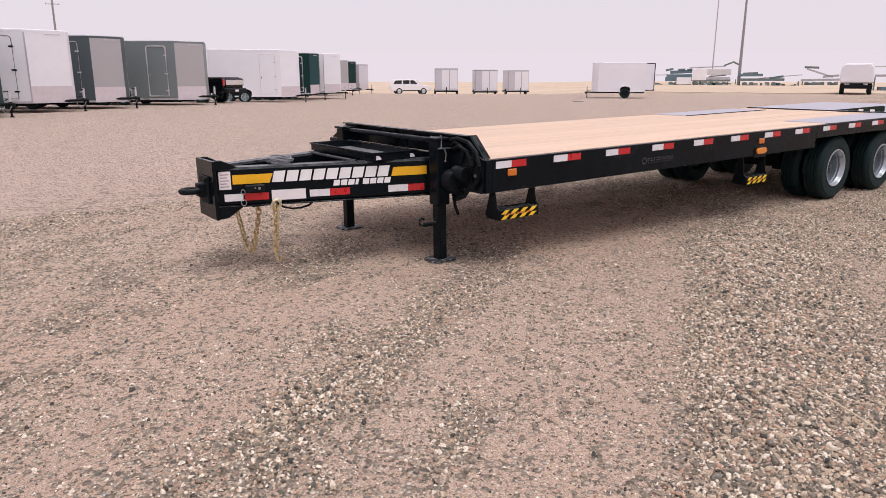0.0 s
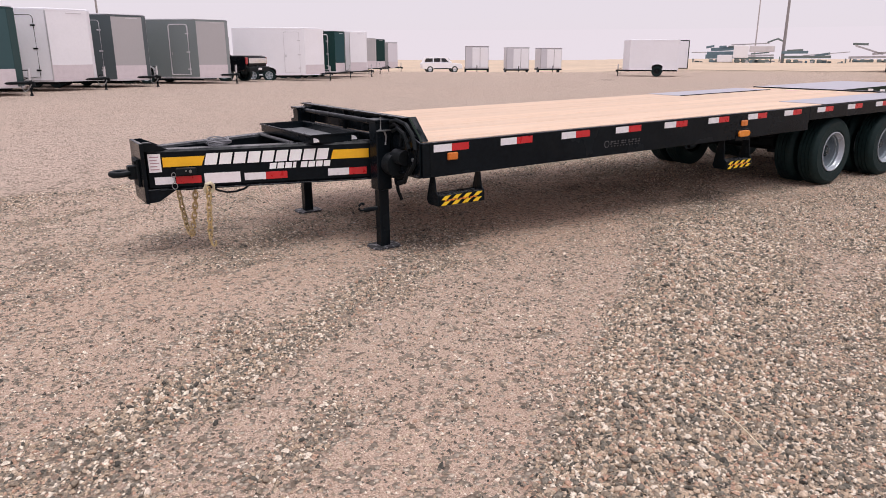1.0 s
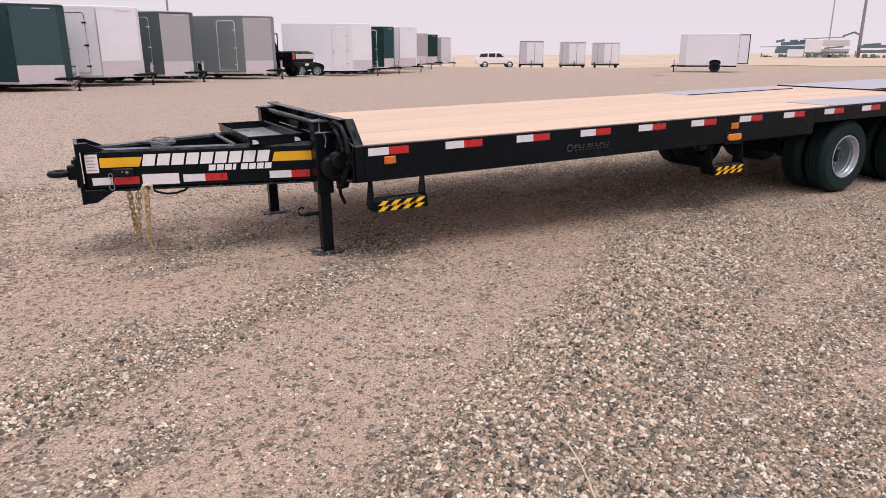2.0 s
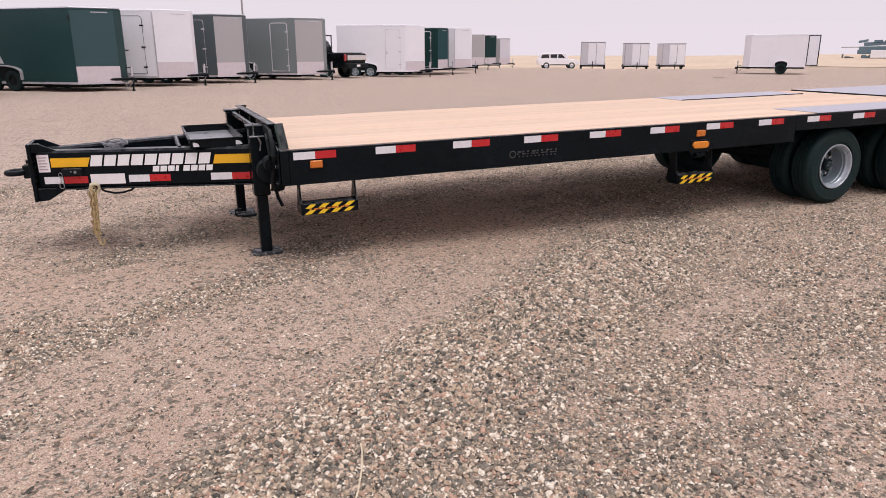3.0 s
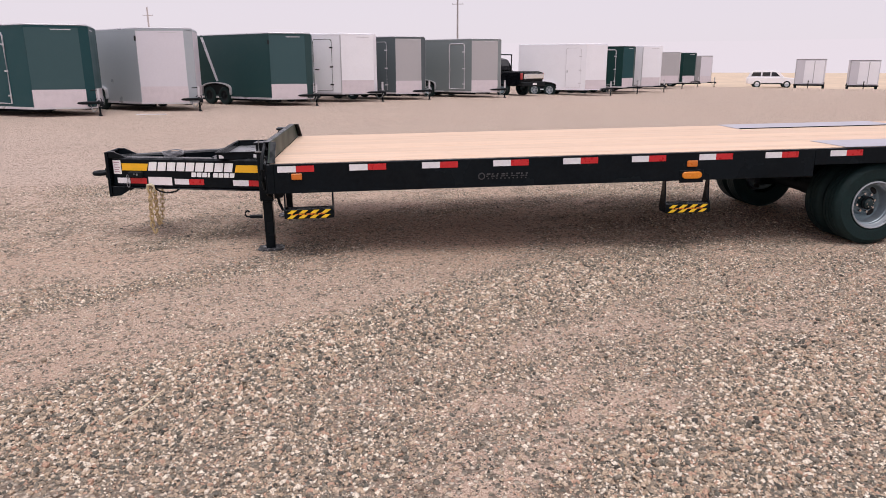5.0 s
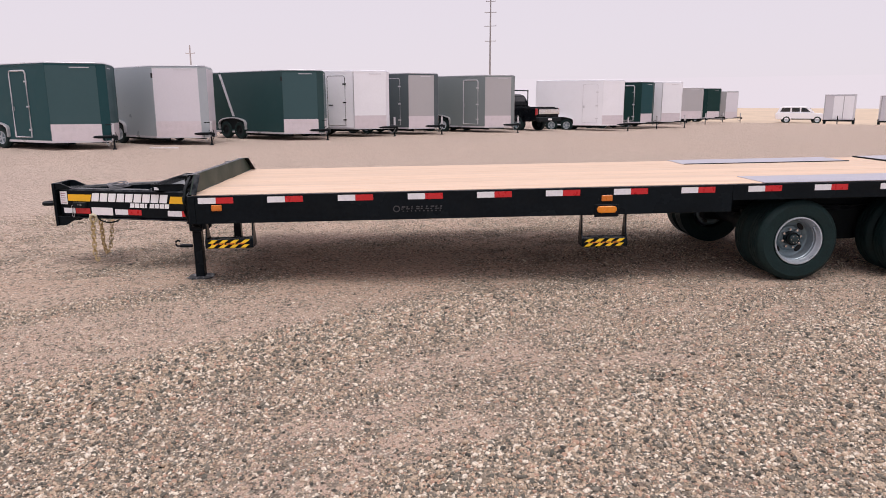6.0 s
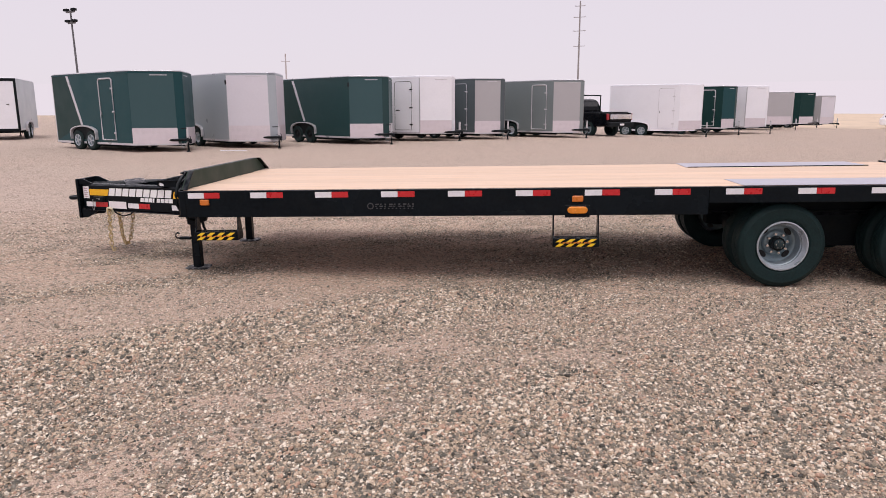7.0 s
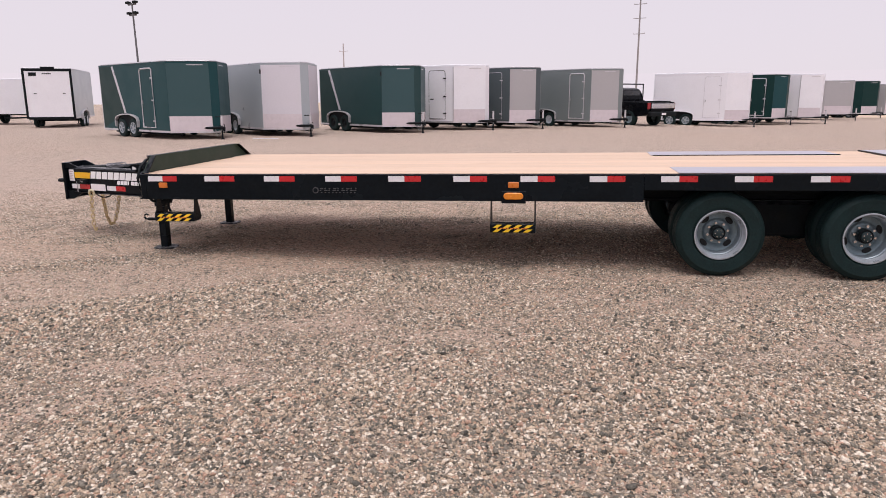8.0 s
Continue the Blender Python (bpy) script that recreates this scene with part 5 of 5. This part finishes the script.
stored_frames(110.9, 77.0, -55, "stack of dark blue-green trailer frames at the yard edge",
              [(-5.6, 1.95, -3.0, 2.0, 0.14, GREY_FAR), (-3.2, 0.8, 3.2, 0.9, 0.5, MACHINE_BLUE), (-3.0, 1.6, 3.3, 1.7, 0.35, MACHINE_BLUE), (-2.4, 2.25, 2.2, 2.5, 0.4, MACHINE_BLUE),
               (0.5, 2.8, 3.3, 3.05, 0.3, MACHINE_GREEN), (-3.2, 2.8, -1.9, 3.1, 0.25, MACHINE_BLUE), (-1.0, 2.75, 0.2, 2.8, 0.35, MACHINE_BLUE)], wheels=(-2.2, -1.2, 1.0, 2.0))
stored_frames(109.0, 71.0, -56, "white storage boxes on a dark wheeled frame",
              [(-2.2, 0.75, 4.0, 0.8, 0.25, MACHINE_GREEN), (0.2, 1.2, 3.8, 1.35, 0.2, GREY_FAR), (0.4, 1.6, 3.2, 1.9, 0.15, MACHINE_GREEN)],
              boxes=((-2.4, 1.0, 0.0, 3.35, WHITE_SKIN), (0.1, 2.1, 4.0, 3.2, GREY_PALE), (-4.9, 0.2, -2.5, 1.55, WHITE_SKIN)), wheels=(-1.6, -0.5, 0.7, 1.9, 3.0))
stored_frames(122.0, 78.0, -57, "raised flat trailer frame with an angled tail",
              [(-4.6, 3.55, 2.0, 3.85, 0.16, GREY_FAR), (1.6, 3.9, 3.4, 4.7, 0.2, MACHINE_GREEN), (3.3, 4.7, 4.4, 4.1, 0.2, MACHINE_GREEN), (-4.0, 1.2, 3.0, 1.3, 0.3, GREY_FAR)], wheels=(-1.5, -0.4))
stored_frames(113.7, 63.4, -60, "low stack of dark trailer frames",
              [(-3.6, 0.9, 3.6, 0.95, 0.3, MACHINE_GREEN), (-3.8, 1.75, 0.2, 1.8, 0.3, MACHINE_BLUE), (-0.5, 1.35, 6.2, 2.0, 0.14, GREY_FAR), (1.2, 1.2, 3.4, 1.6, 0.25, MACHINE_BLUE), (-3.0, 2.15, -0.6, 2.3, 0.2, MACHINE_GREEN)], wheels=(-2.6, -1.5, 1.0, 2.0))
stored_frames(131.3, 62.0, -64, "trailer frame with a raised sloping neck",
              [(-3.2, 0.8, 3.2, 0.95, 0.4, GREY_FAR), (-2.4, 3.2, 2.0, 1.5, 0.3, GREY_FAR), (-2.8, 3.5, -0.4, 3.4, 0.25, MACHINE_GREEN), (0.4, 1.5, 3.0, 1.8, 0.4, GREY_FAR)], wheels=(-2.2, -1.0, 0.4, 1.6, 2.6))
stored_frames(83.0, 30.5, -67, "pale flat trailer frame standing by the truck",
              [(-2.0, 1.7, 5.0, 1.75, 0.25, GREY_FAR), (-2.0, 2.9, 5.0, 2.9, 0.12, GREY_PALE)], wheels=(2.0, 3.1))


# ---- poles ----
def power_pole(x, y, h, r, arms, label, lean=0.0, wood=POLE_WOOD):
    t = thing("utility_pole", label, "pole", pose(x, y, 0, 0, lean, -20))
    part("shaft", rod((0, 0, 0), (0, 0, h), r, 14, r * 0.6), wood, t, smooth=True)
    for z, half in arms:
        arm = part("cross_arm", box(-half, -0.07, z - 0.07, half, 0.07, z + 0.07, 0.01), wood, t)
        for u in (-0.92, 0.92):
            part("insulator", rod((u * half, 0, z + 0.07), (u * half, 0, z + 0.32), 0.06, 8, 0.03), GREY_FAR, arm)
    return t


power_pole(24.75, 193.8, 30.0, 0.28, ((28.7, 1.4), (25.8, 1.7), (22.2, 1.7), (18.2, 1.55)), "tall grey wooden power pole with short cross arms", wood=GREY_POLE)
left_pole = power_pole(-34.4, 54.8, 10.1, 0.115, ((10.0, 0.52), (9.07, 0.45)), "dark wooden pole with floodlights on top", lean=-1.2)
for u, z in ((-0.47, 10.07), (0.47, 10.07), (-0.42, 9.14), (0.42, 9.14)):
    part("floodlight", box(u - 0.21, -0.22, z, u + 0.21, 0.15, z + 0.20, 0.03), BLACK_MATT, left_pole, "dark floodlight")
power_pole(-59.2, 199.6, 17.4, 0.28, ((15.2, 1.55),), "thin pale power pole in the haze", wood=PALE_POLE)
yard_pole = power_pole(111.6, 66.3, 14.8, 0.27, (), "thick weathered yard pole with a lamp head", wood=GREY_POLE)
part("lamp_head", box(-0.8, -0.25, 14.6, 0.8, 0.25, 15.0, 0.05), BLACK_MATT, yard_pole, "dark lamp head")
power_pole(115.7, 74.3, 21.0, 0.12, ((20.0, 0.8),), "slender pole at the yard edge", wood=PALE_POLE)


# ---- small things on the ground ----
def straw(points, r, label):
    tagged(part("straw_stalk", bent([(x, y, lie(x, y) + z) for x, y, z in points], r, 5), STRAW), label, "straw")


straw([(-0.288, -2.53, 0.038), (-0.300, -2.59, 0.044), (-0.330, -2.69, 0.046), (-0.375, -2.80, 0.046), (-0.405, -2.86, 0.044), (-0.412, -2.895, 0.036)], 0.0034, "pale dry straw stalk lying on the stones")


def stones(rng, x, y, size, shape):
    """Corners and faces of many small stones that lie at x, y: a rough ball of the given shape, squashed and turned."""
    bm = bmesh.new()
    if shape == "round":
        bmesh.ops.create_icosphere(bm, subdivisions=1, radius=1.0)
        base = np.array([v.co[:] for v in bm.verts])
        tris = np.array([[v.index for v in f.verts] for f in bm.faces if f.calc_center_median().z > -0.7])
    elif shape == "pebble":
        low = [(math.cos(k * math.pi / 3), math.sin(k * math.pi / 3), -0.25) for k in range(6)]
        top = [(0.62 * math.cos(0.5 + k * 2 * math.pi / 3), 0.62 * math.sin(0.5 + k * 2 * math.pi / 3), 0.75) for k in range(3)]
        base = np.array(low + top)
        tris = np.array([(6, 7, 8)] + [t for k in range(3) for t in ((2 * k, 2 * k + 1, 6 + k), (2 * k + 1, (2 * k + 2) % 6, 6 + k), ((2 * k + 2) % 6, 6 + (k + 1) % 3, 6 + k))])
    else:
        base = np.array([(1, 0, -0.35), (-1, 0, -0.35), (0, 1, -0.35), (0, -1, -0.35), (0.1, 0.1, 0.9)], float)
        tris = np.array([(0, 2, 4), (2, 1, 4), (1, 3, 4), (3, 0, 4)])
    bm.free()
    k = len(x)
    sx, sy, sz = size * rng.uniform(0.9, 1.6, k), size * rng.uniform(0.7, 1.05, k), size * rng.uniform(0.50, 0.90, k)
    p = base[None] * (1 + rng.uniform(-0.36, 0.36, (k, len(base), 1))) * np.stack([sx, sy, sz], -1)[:, None]
    tilt = rng.normal(0, 0.35, k)[:, None]
    px, pz = p[..., 0] * np.cos(tilt) - p[..., 2] * np.sin(tilt), p[..., 0] * np.sin(tilt) + p[..., 2] * np.cos(tilt)
    a = rng.uniform(0, 2 * math.pi, k)
    ca, sa = np.cos(a)[:, None], np.sin(a)[:, None]
    z0 = np.array([lie(u, v) for u, v in zip(x.tolist(), y.tolist())])
    verts = np.stack([px * ca - p[..., 1] * sa + x[:, None], px * sa + p[..., 1] * ca + y[:, None], pz + (z0 + sz * ({"round": rng.uniform(0.30, 1.0, k), "pebble": rng.uniform(0.15, 0.85, k), "small": rng.uniform(0.10, 0.60, k)}[shape]))[:, None]], -1).reshape(-1, 3)
    return verts, (tris[None] + (np.arange(k) * len(base))[:, None, None]).reshape(-1, 3)


def lath(name, x, y, heading, length, wide, mat, label):
    bm = box(-length / 2, -wide / 2, 0.0, length / 2, wide / 2, 0.02, 0.004)
    tagged(part(name, bm, mat, at=pose(x, y, lie(x, y), 0, 0, heading)), label, "lath")


lath("white_lath", -5.95, 16.60, -2, 0.92, 0.07, WHITE_SKIN, "pale wooden lath lying on the gravel by the trailers")
lath("dark_strip", 28.1, 25.5, -40, 0.62, 0.14, BLACK_MATT, "dark strip lying on the gravel before the cargo trailer")


def build_gravel():
    """Loose river stones, thicker in the windrow and in patches."""
    rng = np.random.default_rng(7)
    step = 0.05
    gx, gy = np.arange(-6.6, 9.7, step), np.arange(-4.8, 4.6, step)
    table = np.array([[patchiness(u, v) for v in gy] for u in gx])

    def scatter(count, floor, top, far, power):
        x, y = rng.uniform(-6.4, 9.4, count), rng.uniform(-4.7, 4.4, count)
        low = np.where(x < 0.5, -2.0 - 0.36 * (x + 3.2), -3.35 - 0.6 * (x - 0.5))
        keep = (y > np.maximum(low - 0.3, -4.35) + 0.25 * rng.uniform(-1, 1, count) ** 3) & (rng.uniform(0, 1, count) < np.where(y > -0.2, far, 1.0))
        x, y = x[keep], y[keep]
        dense = table[((x + 6.6) / step).astype(int), ((y + 4.8) / step).astype(int)]
        keep = rng.uniform(0, 1, len(x)) < np.clip(dense, floor, top) ** power
        return x[keep], y[keep], np.clip(dense[keep], 0, 1)

    heaps = []
    for count, floor, top, far, power, mean, spread, least, most, shape in (
            (125000, 0.05, 1.0, 0.06, 2.2, 0.0081, 0.33, 0.0050, 0.0165, "round"),
            (490000, 0.11, 1.0, 0.42, 1.2, 0.0074, 0.32, 0.0042, 0.0135, "pebble"),
            (1450000, 0.24, 0.90, 0.34, 1.0, 0.0062, 0.30, 0.0035, 0.011, "small")):
        x, y, d = scatter(count, floor, top, far, power)
        heaps.append(stones(rng, x, y, np.clip(rng.lognormal(math.log(mean), spread, len(x)) * (0.78 + 0.34 * d), least, most), shape))
    first = np.cumsum([0] + [len(v) for v, f in heaps])
    verts, faces = np.concatenate([v for v, f in heaps]), np.concatenate([f + k for (v, f), k in zip(heaps, first)])
    me = bpy.data.meshes.new("gravel")
    me.vertices.add(len(verts))
    me.vertices.foreach_set("co", verts.ravel())
    me.loops.add(faces.size)
    me.loops.foreach_set("vertex_index", faces.ravel().astype(np.int32))
    me.polygons.add(len(faces))
    me.polygons.foreach_set("loop_start", np.arange(0, faces.size, 3, dtype=np.int32))
    me.polygons.foreach_set("use_smooth", np.ones(len(faces), dtype=bool))
    me.update(calc_edges=True)
    me.materials.append(GRAVEL)
    tagged(new("gravel", me), "loose grey, beige and pinkish river gravel", "gravel", kind="stuff")


build_gravel()
